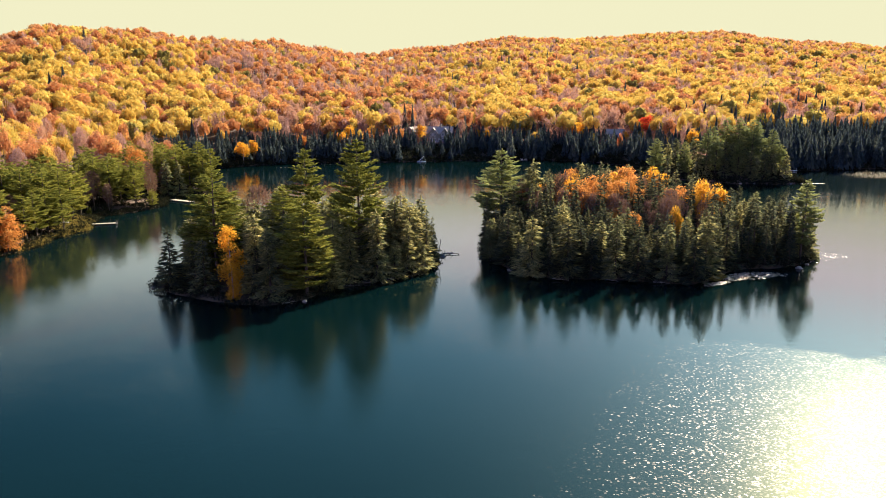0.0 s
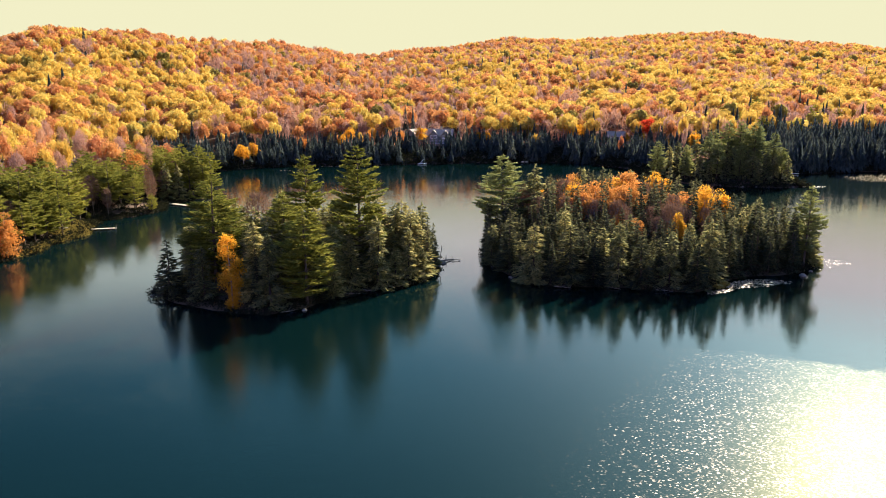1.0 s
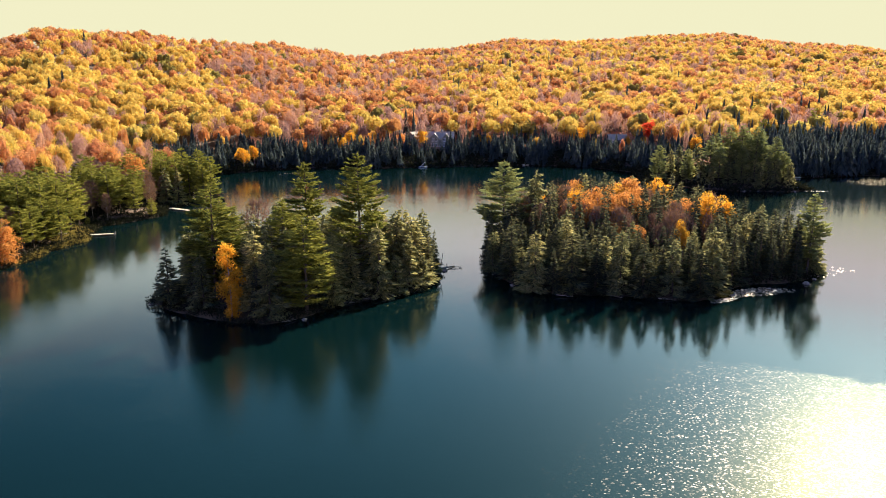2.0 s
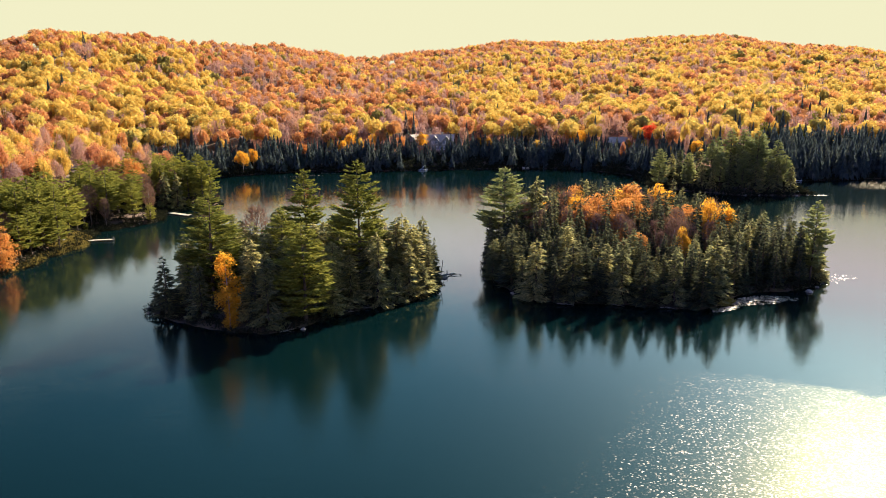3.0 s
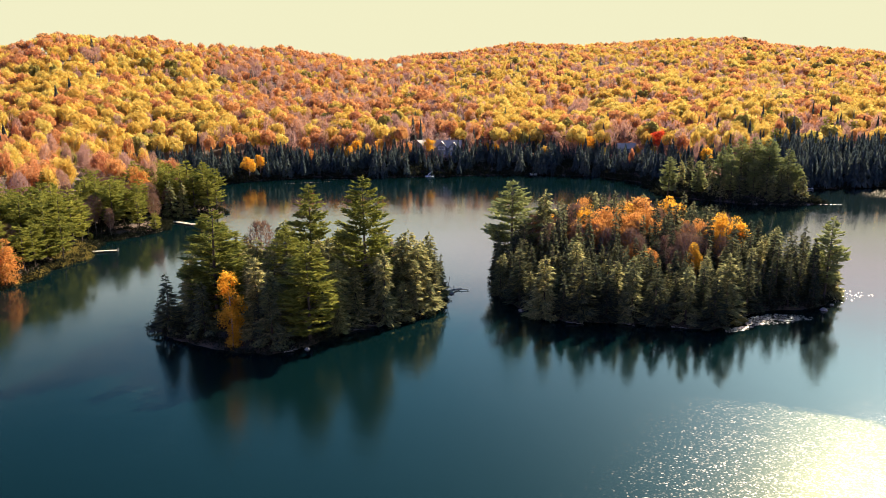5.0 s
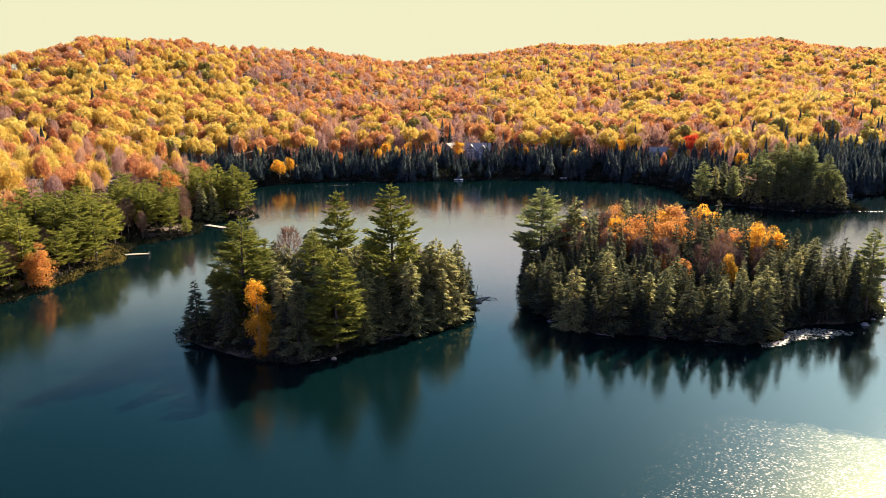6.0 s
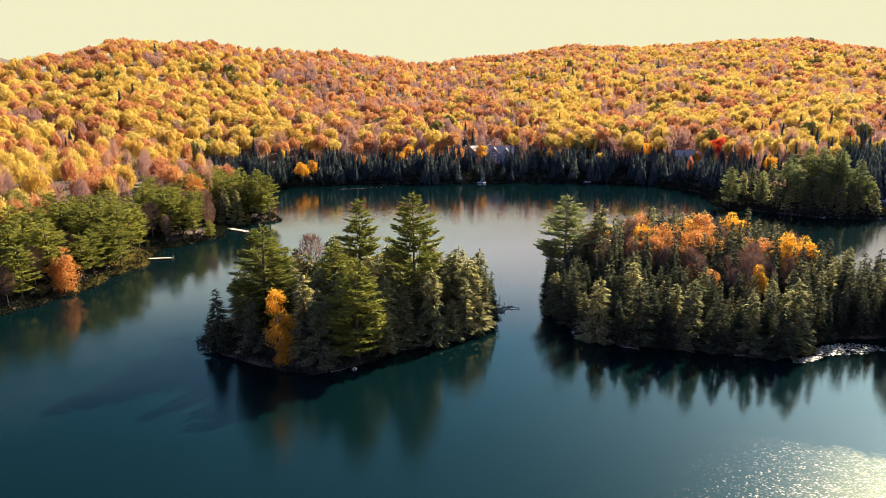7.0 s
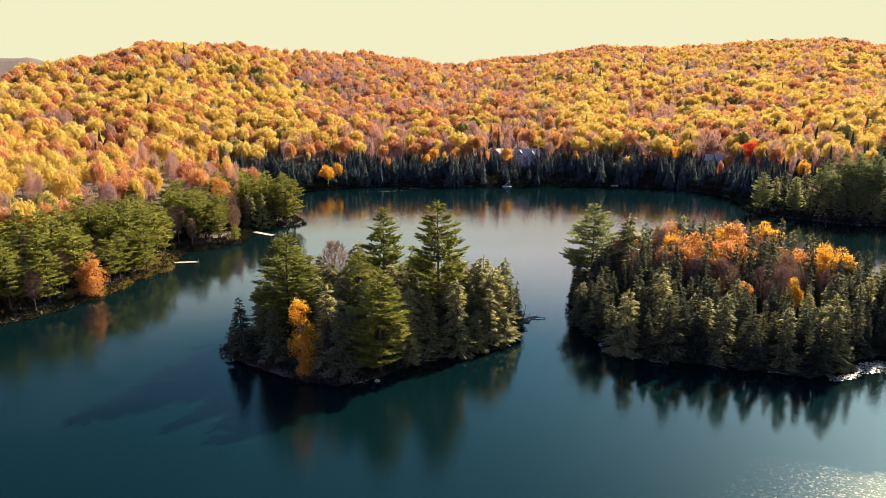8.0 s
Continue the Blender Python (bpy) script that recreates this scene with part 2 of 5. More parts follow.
GRASS = foliage("shore_grass", [(0.22, 0.17, 0.05), (0.34, 0.25, 0.07), (0.16, 0.15, 0.04)], 0.4, "island", 1.0)

PINE = foliage("pine_needles", [(0.10, 0.115, 0.032), (0.25, 0.245, 0.050), (0.44, 0.39, 0.08)], 0.38, spread=0.65)
# copy of the pine needles with shade and distance haze mixed into the colour
DARK_PINE = foliage("shaded_pine_needles", [(0.13, 0.16, 0.085), (0.26, 0.28, 0.11), (0.42, 0.40, 0.14)], 0.45, spread=0.65)
CEDAR = foliage("cedar_sprays", [(0.078, 0.094, 0.062), (0.25, 0.245, 0.112), (0.62, 0.52, 0.21)], 0.56, spread=0.65)
FIR = foliage("fir_needles", [(0.028, 0.040, 0.034), (0.095, 0.104, 0.064), (0.34, 0.30, 0.125)], 0.56, spread=0.65)
GOLD = foliage("golden_leaves", [(0.66, 0.33, 0.035), (0.74, 0.41, 0.05), (0.62, 0.28, 0.035)], 0.6, spread=0.7)
ORANGE = foliage("orange_leaves", [(0.50, 0.21, 0.055), (0.66, 0.31, 0.085), (0.42, 0.17, 0.06)], 0.5, spread=0.7)
RED = foliage("red_leaves", [(0.60, 0.06, 0.03), (0.70, 0.12, 0.05), (0.55, 0.05, 0.03)], 0.5, spread=0.7)
TWIGS = foliage("bare_twigs", [(0.16, 0.095, 0.075), (0.24, 0.15, 0.11), (0.30, 0.16, 0.09)], 0.2, spread=0.7)

F_GOLD = foliage("hill_golden_leaves", [(0.53, 0.325, 0.075), (0.64, 0.43, 0.10), (0.70, 0.51, 0.13), (0.64, 0.50, 0.14)], 0.58, "island", 0.15, open_share=0.38)
F_ORANGE = foliage("hill_orange_leaves", [(0.48, 0.20, 0.105), (0.60, 0.29, 0.12), (0.67, 0.38, 0.125)], 0.58, "island", 0.15, open_share=0.38)
F_BARE = foliage("hill_bare_crowns", [(0.33, 0.20, 0.18), (0.43, 0.25, 0.20), (0.56, 0.31, 0.18)], 0.4, "island", 0.3)
F_GREEN = foliage("hill_green_leaves", [(0.24, 0.20, 0.06), (0.34, 0.28, 0.08), (0.44, 0.36, 0.10)], 0.5, "island", 0.15)
# distance haze is put into these far firs as a bluish lift of colour
F_FIR = foliage("hazed_fir_needles", [(0.045, 0.062, 0.070), (0.075, 0.095, 0.092), (0.14, 0.15, 0.115)], 0.4, "island", 0.4)


# ---- mesh helpers ----
def mesh_of(name, verts, faces, mat, tint=None):
    """A mesh from arrays: verts n x 3, faces m x 3 or m x 4."""
    verts, faces = np.asarray(verts, np.float32), np.asarray(faces, np.int32)
    me = bpy.data.meshes.new(name)
    k = faces.shape[1]
    me.vertices.add(len(verts))
    me.vertices.foreach_set("co", verts.ravel())
    me.loops.add(faces.size)
    me.loops.foreach_set("vertex_index", faces.ravel())
    me.polygons.add(len(faces))
    me.polygons.foreach_set("loop_start", np.arange(0, faces.size, k, dtype=np.int32))
    me.polygons.foreach_set("loop_total", np.full(len(faces), k, np.int32))
    if tint is not None:
        me.attributes.new("tint", "FLOAT", "POINT").data.foreach_set("value", np.asarray(tint, np.float32))
    me.materials.append(mat)
    me.update()
    return me


def empty(name, m):
    ob = new(name)
    ob.empty_display_size = 0.5
    ob.matrix_world = m
    return ob


def part(name, bm, mat, parent, label=""):
    me = bpy.data.meshes.new(name)
    bm.to_mesh(me)
    bm.free()
    me.materials.append(mat)
    ob = new(name, me)
    ob.parent = parent
    if label:
        tagged(ob, label)
    return ob


def box(bm, x0, y0, z0, x1, y1, z1, bevel=0.0):
    vs = bmesh.ops.create_cube(bm, size=1)["verts"]
    bmesh.ops.scale(bm, vec=(x1 - x0, y1 - y0, z1 - z0), verts=vs)
    bmesh.ops.translate(bm, vec=((x0 + x1) / 2, (y0 + y1) / 2, (z0 + z1) / 2), verts=vs)
    if bevel:
        bmesh.ops.bevel(bm, geom=list({e for v in vs for e in v.link_edges}), offset=bevel, segments=1, affect="EDGES")
    return bm


def boxed(*a, bevel=0.0):
    return box(bmesh.new(), *a, bevel=bevel)


def tube(points, radii, sides=6):
    """Rings round a line of points; returns verts and quads."""
    pts = np.asarray(points, float)
    way = np.gradient(pts, axis=0)
    way /= np.linalg.norm(way, axis=1)[:, None] + 1e-9
    ref = np.where(np.abs(way[:, 2:3]) > 0.9, np.array([[1.0, 0, 0]]), np.array([[0, 0, 1.0]]))
    u = np.cross(way, ref)
    u /= np.linalg.norm(u, axis=1)[:, None] + 1e-9
    v = np.cross(way, u)
    a = np.linspace(0, 2 * math.pi, sides, endpoint=False)
    ring = (np.cos(a)[None, :, None] * u[:, None] + np.sin(a)[None, :, None] * v[:, None]) * np.asarray(radii)[:, None, None] + pts[:, None]
    n = len(pts)
    i = np.arange(n - 1)[:, None] * sides
    j = np.arange(sides)[None]
    f = np.stack([i + j, i + (j + 1) % sides, i + sides + (j + 1) % sides, i + sides + j], -1).reshape(-1, 4)
    return ring.reshape(-1, 3), f


def join(pieces):
    vs, fs, k = [], [], 0
    for v, f in pieces:
        vs.append(v)
        fs.append(np.asarray(f) + k)
        k += len(v)
    return np.concatenate(vs), np.concatenate(fs)


def unit(v):
    return v / (np.linalg.norm(v, axis=-1, keepdims=True) + 1e-9)


def kites(rng, at, way, length, width, curl=0.5):
    """Leaf sprays: a bent kite at each place, pointing along way."""
    n = len(at)
    way = unit(way)
    side = unit(np.cross(way, unit(rng.normal(0, curl, (n, 3)) + [0, 0, 1])))
    length, width = np.broadcast_to(length, n)[:, None], np.broadcast_to(width, n)[:, None]
    mid = at + way * length * 0.45
    v = np.stack([at, mid + side * width * 0.5, at + way * length, mid - side * width * 0.5], 1).reshape(-1, 3)
    return v, np.arange(4 * n).reshape(-1, 4)


def blades(rng, at, way, length, width, curl=0.8):
    """Needle sprays: a slim triangle at each place, pointing along way."""
    n = len(at)
    way = unit(way)
    side = unit(np.cross(way, unit(rng.normal(0, curl, (n, 3)) + [0, 0, 1])))
    length, width = np.broadcast_to(length, n)[:, None], np.broadcast_to(width, n)[:, None]
    v = np.stack([at + side * width * 0.5, at + way * length, at - side * width * 0.5], 1).reshape(-1, 3)
    return v, np.arange(3 * n).reshape(-1, 3)


# ---- kinds of tree ----
def conifer_crown(rng, h, r, low, gap, per, droop, up, spray, every, ragged, shape, slim=0.3, curl=0.8):
    """Whorls of branches that bear flat sprays. low: height of the lowest branches as a share of h; shape(f): reach of the branches up the crown."""
    at, way, size = [], [], []
    z = low * h
    while z < h * 0.985:
        f = (z - low * h) / (h - low * h)
        reach = r * shape(f)
        for _ in range(per if f < 0.85 else max(3, per - 2)):
            a = rng.uniform(0, 2 * math.pi)
            ln = max(0.25, reach * rng.uniform(1 - ragged, 1 + 0.35 * ragged))
            n = max(3, int(ln * every))
            s = np.sqrt(rng.uniform(0.06, 1, n))
            fan = rng.normal(0, 0.24, n) * ln * s * (1.15 - 0.5 * s)
            dz = -droop * ln * s + up * ln * s ** 2.2 + rng.normal(0, 0.06, n) * gap
            ca, sa = math.cos(a), math.sin(a)
            at.append(np.stack([ca * ln * s - sa * fan, sa * ln * s + ca * fan, z + dz + rng.uniform(-.35, .35) * gap], 1))
            b = a + rng.normal(0, 0.5, n)
            way.append(np.stack([np.cos(b), np.sin(b), -droop * 0.9 + 1.3 * up * s + rng.normal(0, 0.2, n)], 1))
            size.append(rng.uniform(0.65, 1.3, n) * (1.1 - 0.45 * f))
        z += gap * rng.uniform(0.75, 1.25) * (1.05 - 0.45 * f)
    top = 14
    at.append(np.stack([rng.normal(0, .07, top), rng.normal(0, .07, top), h * rng.uniform(0.95, 0.995, top)], 1))
    way.append(np.stack([rng.normal(0, .5, top), rng.normal(0, .5, top), np.full(top, 1.0)], 1))
    size.append(np.full(top, 0.55))
    at, way, size = np.concatenate(at), np.concatenate(way), np.concatenate(size) * spray
    return blades(rng, at, way, size, size * slim, curl)


def trunk_with_limbs(rng, h, r0, low, limbs, reach, rise, lean=0.02):
    k = np.linspace(0, 1, 9)
    bx, by = rng.normal(0, lean, 2) * h
    line = np.stack([bx * k ** 1.5 + 0.06 * np.sin(k * 7), by * k ** 1.5 + 0.06 * np.cos(k * 6), -0.6 + (h * 0.97 + 0.6) * k], 1)
    out = [tube(line, r0 * (1 - k) ** 0.8 + 0.025, 7)]
    for _ in range(limbs):
        f = rng.uniform(low, 0.92)
        p = np.array([np.interp(f, k, line[:, c]) for c in range(3)])
        a, ln = rng.uniform(0, 2 * math.pi), reach(f) * rng.uniform(0.6, 1.0)
        s = np.linspace(0, 1, 4)
        out.append(tube(p + np.stack([np.cos(a) * ln * s, np.sin(a) * ln * s, rise * ln * s ** 1.3], 1), (0.3 * r0 * (1 - f) + 0.03) * (1.05 - s), 4))
    return join(out)


def leafy_crown(rng, h, r, low, blobs, per_blob, leaf, flat=0.85, gaps=0.25):
    """A crown of many leaf clumps: leaves lie on and in lumps that fill a rounded, uneven outline."""
    at, way = [], []
    mid, half = h * (1 + low) / 2, h * (1 - low) / 2
    for i in range(blobs):
        d = unit(rng.normal(0, 1, 3))
        q = rng.uniform(0.35, 0.82)
        c = np.array([d[0] * r * q, d[1] * r * q, mid + d[2] * half * q * 0.95])
        br = r * rng.uniform(0.26, 0.46)
        n = int(per_blob * rng.uniform(1 - gaps, 1 + gaps))
        u = unit(rng.normal(0, 1, (n, 3)) + [0, 0, 0.25])
        at.append(c + u * br * rng.uniform(0.55, 1.08, (n, 1)) * [1, 1, flat])
        way.append(unit(u + rng.normal(0, 0.9, (n, 3)) + [0, 0, -0.2]))
    at, way = np.concatenate(at), np.concatenate(way)
    s = leaf * rng.uniform(0.6, 1.3, len(at))
    return kites(rng, at, way, s, s * 0.75, 1.2)


def twig_crown(rng, h, r, low, count):
    """Bare crowns: thin upward twigs."""
    z = rng.uniform(low, 0.98, count)
    a, q = rng.uniform(0, 2 * math.pi, count), np.sqrt(rng.uniform(0, 1, count))
    rad = r * q * np.sin(np.clip((z - low) / (1 - low), 0.05, 0.97) * math.pi) ** 0.6
    at = np.stack([np.cos(a) * rad, np.sin(a) * rad, z * h], 1)
    way = np.stack([np.cos(a) * 0.5, np.sin(a) * 0.5, np.ones(count)], 1) + rng.normal(0, 0.35, (count, 3))
    return blades(rng, at, way, rng.uniform(0.6, 1.5, count), 0.11, 1.0)


def pine_shape(f):
    return (0.55 + 0.45 * math.sin(min(1, f / 0.45) * math.pi / 2)) * (1 - f ** 2.2) ** 0.75 + 0.04


def cedar_shape(f):
    return (1 - f) ** 0.6 * (0.82 + 0.18 * math.sin(f * 9)) + 0.03


def fir_shape(f):
    return (1 - f) ** 0.95 + 0.03


def tree_kind(name, crown, trunk, leaf_mat, bark):
    """One tree at the origin with its trunk and crown, to be copied to its places."""
    e = empty(name, Matrix.Translation((0, 0, -900)))
    for nm, (v, f), mat in (("trunk", trunk, bark), ("crown", crown, leaf_mat)):
        ob = new(nm, mesh_of(nm, v, f, mat))
        ob.parent = e
    return e


kinds = {}


def define(key, name, count, build):
    """Some variants of a kind; each is used first at a real place, then copied."""
    kinds[key] = [[name, None, build, i] for i in range(count)]


def white_pine(i):
    g = np.random.default_rng(100 + i)
    h, r = 26.0, (6.4, 5.6, 7.0, 6.0)[i]
    low = (0.16, 0.22, 0.2, 0.12)[i]
    crown = conifer_crown(g, h, r, low, 1.12, 8, 0.08, 0.22, 1.05, 18.0, 0.55, pine_shape, 0.34, 1.3)
    return crown, trunk_with_limbs(g, h, 0.42, low, 34, lambda f: r * pine_shape((f - low) / (1 - low)), 0.12, 0.008), PINE, BARK


def far_pine(i):
    g = np.random.default_rng(150 + i)
    h, r, low = 18.0, (4.9, 4.3, 5.2)[i], (0.20, 0.27, 0.24)[i]
    crown = conifer_crown(g, h, r, low, 1.35, 7, 0.05, 0.22, 1.15, 13.0, 0.5, pine_shape, 0.34, 1.3)
    return crown, trunk_with_limbs(g, h, 0.3, low, 8, lambda f: 0.7 * r * pine_shape((f - low) / (1 - low)), 0.12, 0.008), PINE, BARK


def far_cedar(i):
    g = np.random.default_rng(250 + i)
    h, r = 12.0, (3.2, 2.8)[i]
    crown = conifer_crown(g, h, r, 0.04, 0.85, 7, 0.36, 0.10, 1.2, 10.0, 0.4, cedar_shape, 0.40)
    return crown, trunk_with_limbs(g, h, 0.2, 0.1, 4, lambda f: r * 0.8 * cedar_shape(f), -0.1, 0.02), CEDAR, BARK


def cedar(i):
    g = np.random.default_rng(200 + i)
    h, r = 14.0, (3.7, 3.2, 4.1, 3.5)[i]
    crown = conifer_crown(g, h, r, 0.05, 0.66, 8, 0.34, 0.12, 0.95, 12.5, 0.62, cedar_shape, 0.37, 1.3)
    return crown, trunk_with_limbs(g, h, 0.22, 0.1, 10, lambda f: r * 0.8 * cedar_shape(f), -0.1, 0.02), CEDAR, BARK


def fir(i):
    g = np.random.default_rng(300 + i)
    h, r = 12.0, (1.5, 1.2, 1.8)[i]
    crown = conifer_crown(g, h, r, 0.05, 0.5, 7, 0.28, 0.05, 0.72, 13.0, 0.3, fir_shape, 0.35)
    return crown, trunk_with_limbs(g, h, 0.14, 0.1, 4, lambda f: r * 0.8 * fir_shape(f), -0.1, 0.01), FIR, BARK


def leafy(mat):
    def make(i):
        g = np.random.default_rng(400 + i)
        h, r = 13.0, (3.3, 2.9, 3.7)[i]
        crown = leafy_crown(g, h, r, 0.28, 34, 110, 0.33)
        return crown, trunk_with_limbs(g, h * 0.92, 0.17, 0.3, 12, lambda f: r * 0.8, 0.7, 0.02), mat, PALE
    return make


def low_leafy(mat, r):
    def make(i):
        g = np.random.default_rng(450 + i)
        crown = leafy_crown(g, 13.0, r, -0.14, 60, 130, 0.3)
        return crown, trunk_with_limbs(g, 12.4, 0.14, 0.2, 12, lambda f: 0.7 * r, 0.9, 0.02), mat, PALE
    return make


def slender_birch(i):
    """Leaves in clumps up a narrow column, full above and thinner below."""
    g = np.random.default_rng(470 + i)
    h, at, way = 13.0, [], []
    for f in np.linspace(0.04, 0.97, 34):
        wide = 2.5 * (0.36 + 0.58 * min(1, max(0, (f - 0.18) / 0.3))) * (1 - max(0, f - 0.62) ** 1.6 * 3.2)
        for _ in range(int(g.integers(1, 4))):
            a, q = g.uniform(0, 2 * math.pi), g.uniform(0.15, 1.05)
            c = np.array([math.cos(a) * wide * q + 0.9 * (0.5 - f), math.sin(a) * wide * q, f * h])
            n = int(g.uniform(70, 110))
            u = unit(g.normal(0, 1, (n, 3)))
            at.append(c + u * g.uniform(0.2, 0.85, (n, 1)))
            way.append(unit(u + g.normal(0, 0.9, (n, 3)) + [0, 0, -0.3]))
    at, way = np.concatenate(at), np.concatenate(way)
    size = 0.28 * g.uniform(0.6, 1.3, len(at))
    return kites(g, at, way, size, size * 0.75, 1.2), trunk_with_limbs(g, 12.4, 0.13, 0.2, 14, lambda f: 1.4, 0.9, 0.01), GOLD, PALE


def dark_pine(i):
    crown, trunk, _, bark = white_pine(i)
    return crown, trunk, DARK_PINE, bark


def bare(i):
    g = np.random.default_rng(500 + i)
    h, r = 13.0, (2.9, 2.4, 3.2)[i]
    return twig_crown(g, h, r, 0.3, 1500), trunk_with_limbs(g, h, 0.16, 0.3, 24, lambda f: r * 0.9 * (1.15 - f), 0.9, 0.02), TWIGS, PALE


define("pine", "white_pine", 4, white_pine)
define("cedar", "cedar_tree", 4, cedar)
define("far_pine", "white_pine", 3, far_pine)
define("far_cedar", "cedar_tree", 2, far_cedar)
define("fir", "fir_tree", 3, fir)
define("gold", "golden_tree", 3, leafy(GOLD))
define("orange", "orange_tree", 3, leafy(ORANGE))
define("red", "red_tree", 1, leafy(RED))
define("birch", "golden_birch", 1, slender_birch)
define("dark_pine", "white_pine", 4, dark_pine)
define("maple", "orange_maple", 1, low_leafy(ORANGE, 3.2))
define("bare", "bare_tree", 3, bare)
NATIVE = {"dark_pine": 26.0, "far_pine": 18.0, "far_cedar": 12.0, "pine": 26.0, "cedar": 14.0, "fir": 12.0, "gold": 13.0, "orange": 13.0, "red": 13.0, "birch": 13.0, "maple": 13.0, "bare": 13.0}
LOOKS = {"dark_pine": ("layered white pine with shade and haze in its needle colour", "pine"), "pine": ("tall white pine with layered green boughs", "pine"), "cedar": ("dense olive-green cedar with drooping sprays", "cedar"),
         "fir": ("narrow dark green balsam fir spire", "fir"), "gold": ("broadleaf tree in bright golden autumn leaf", "tree"),
         "orange": ("broadleaf tree in orange autumn leaf", "tree"), "red": ("maple in vivid red autumn leaf", "maple"),
         "birch": ("slender birch in glowing golden leaf", "birch"), "maple": ("full orange maple leafed down to the bank", "maple"),
         "bare": ("nearly leafless tree with grey-brown twigs", "tree")}
rng = np.random.default_rng(7)


def plant(key, x, y, h, where, wide=1.0, z=None, variant=None, turn=None, lean=(0, 0)):
    """A tree of that kind at (x, y), h metres high, standing on the ground."""
    look_of = key
    if key in ("pine", "cedar") and where not in (SMALL, LARGE):
        key, variant = "far_" + key, None
    v = kinds[key]
    slot = v[int(rng.integers(len(v))) if variant is None else variant]
    s = h / NATIVE[key]
    w = s * wide
    z = ground_height(x, y) - 0.1 if z is None else z
    m = pose(x, y, z, lean[0], lean[1], float(rng.uniform(0, 360)) if turn is None else turn) @ Matrix.Diagonal((w, w, s, 1))
    if slot[1] is None:
        crown, trunk, leaf_mat, bark = slot[2](slot[3])
        slot[1] = ob = tree_kind(slot[0], crown, trunk, leaf_mat, bark)
        ob.matrix_basis = m
    else:
        ob = copy_thing(slot[1], Matrix())
        ob.matrix_basis = m
    label, cat = LOOKS[look_of]
    return tagged(ob, f"{label} on {where}", cat, f"trees on {where}")


# ---- the ground ----
LAKE = np.array([(-165, -60), (-150, 100), (-146, 125), (-139, 147), (-139, 162), (-141, 174), (-143, 190), (-153, 207), (-147, 220), (-145, 229),
                 (-151, 243), (-147, 260), (-141, 269), (-160, 288), (-200, 325), (-202, 350), (-188, 366), (-178, 378), (-157, 400), (-132, 400), (-90, 416),
                 (-31, 440), (5, 436), (22, 419), (30, 409), (34, 386), (35, 362), (42, 351), (54, 346), (64, 342), (72, 338), (92, 339), (103, 343), (98, 362), (92, 385), (112, 398), (126, 404), (165, 421),
                 (240, 440), (330, 400), (390, 280), (380, 80), (320, -120), (180, -250), (-40, -270), (-160, -190)], float)
RIDGE = np.array([(-180, 700, 60), (-90, 600, 55), (-62, 640, 52), (-49.8, 690, 51), (-44.6, 740, 72.5), (-40, 800, 89.5), (-36, 880, 98.5), (-32, 950, 100.5), (-28, 1000, 94.5),
                  (-23.6, 1090, 92), (-19.2, 1180, 88), (-16.6, 1220, 82), (-14.8, 1260, 92), (-10.3, 1330, 105), (-5.8, 1400, 123), (0.8, 1460, 127), (5.4, 1500, 135),
                  (10.2, 1500, 136), (15.9, 1500, 112), (20.6, 1500, 98), (40, 1300, 90), (90, 900, 70), (180, 700, 60)], float)


def shore_distance(x, y):
    """Metres from the shoreline: positive on land, negative in the lake."""
    p = np.stack([np.ravel(x), np.ravel(y)], 1)
    a, b = LAKE, np.roll(LAKE, -1, 0)
    best = np.full(len(p), 1e9)
    inside = np.zeros(len(p), bool)
    for (ax, ay), (bx, by) in zip(a, b):
        dx, dy = bx - ax, by - ay
        t = np.clip(((p[:, 0] - ax) * dx + (p[:, 1] - ay) * dy) / (dx * dx + dy * dy), 0, 1)
        best = np.minimum(best, np.hypot(p[:, 0] - ax - t * dx, p[:, 1] - ay - t * dy))
        cross = ((ay > p[:, 1]) != (by > p[:, 1])) & (p[:, 0] < dx * (p[:, 1] - ay) / (dy if dy else 1e-9) + ax)
        inside ^= cross
    wob = 0.8 * np.sin(p[:, 0] * 0.31 + 2) * np.cos(p[:, 1] * 0.27) + 0.5 * np.sin(p[:, 0] * 0.83 + p[:, 1] * 0.71)
    return np.where(inside, -best, best) + wob


def land_height(x, y):
    x, y = np.ravel(np.asarray(x, float)), np.ravel(np.asarray(y, float))
    d = shore_distance(x, y)
    az, r = np.degrees(np.arctan2(x, y - 8)), np.hypot(x, y - 8)
    far, top = np.interp(az, RIDGE[:, 0], RIDGE[:, 1]), np.interp(az, RIDGE[:, 0], RIDGE[:, 2]) - 3.0
    pos = np.maximum(d, 0)
    u = pos / (pos + np.maximum(far - r, 0) + 1e-6)
    rise = top * (0.72 * u + 0.28 * u * u * (3 - 2 * u))
    beyond = np.maximum(r - far, 0)
    rise = np.where(r > far, top * (0.72 + 0.28 * np.exp(-(beyond / 260) ** 2)), rise)
    rise += 150 * np.exp(-((r - 3000) / 500) ** 2) * np.clip((-38 - az) / 10, 0, 1) * np.clip((az + 80) / 15, 0, 1)
    lumps = 3.0 * np.sin(x * 0.021 + 1.3) * np.sin(y * 0.017 + 0.4) + 1.6 * np.sin(x * 0.05 + y * 0.043)
    low = np.clip(pos / 60, 0, 1)
    shelf = np.clip((az + 32) / 8, 0, 1) * 7.0 * (1 - np.exp(-pos / 34))
    z = np.minimum(pos * 0.16, 0.9) + shelf + rise + lumps * low * np.where(r > far, 1.0, np.minimum(1, 3 * u + 0.15))
    return np.where(d > 0, z, np.maximum(-6, d * 0.35))


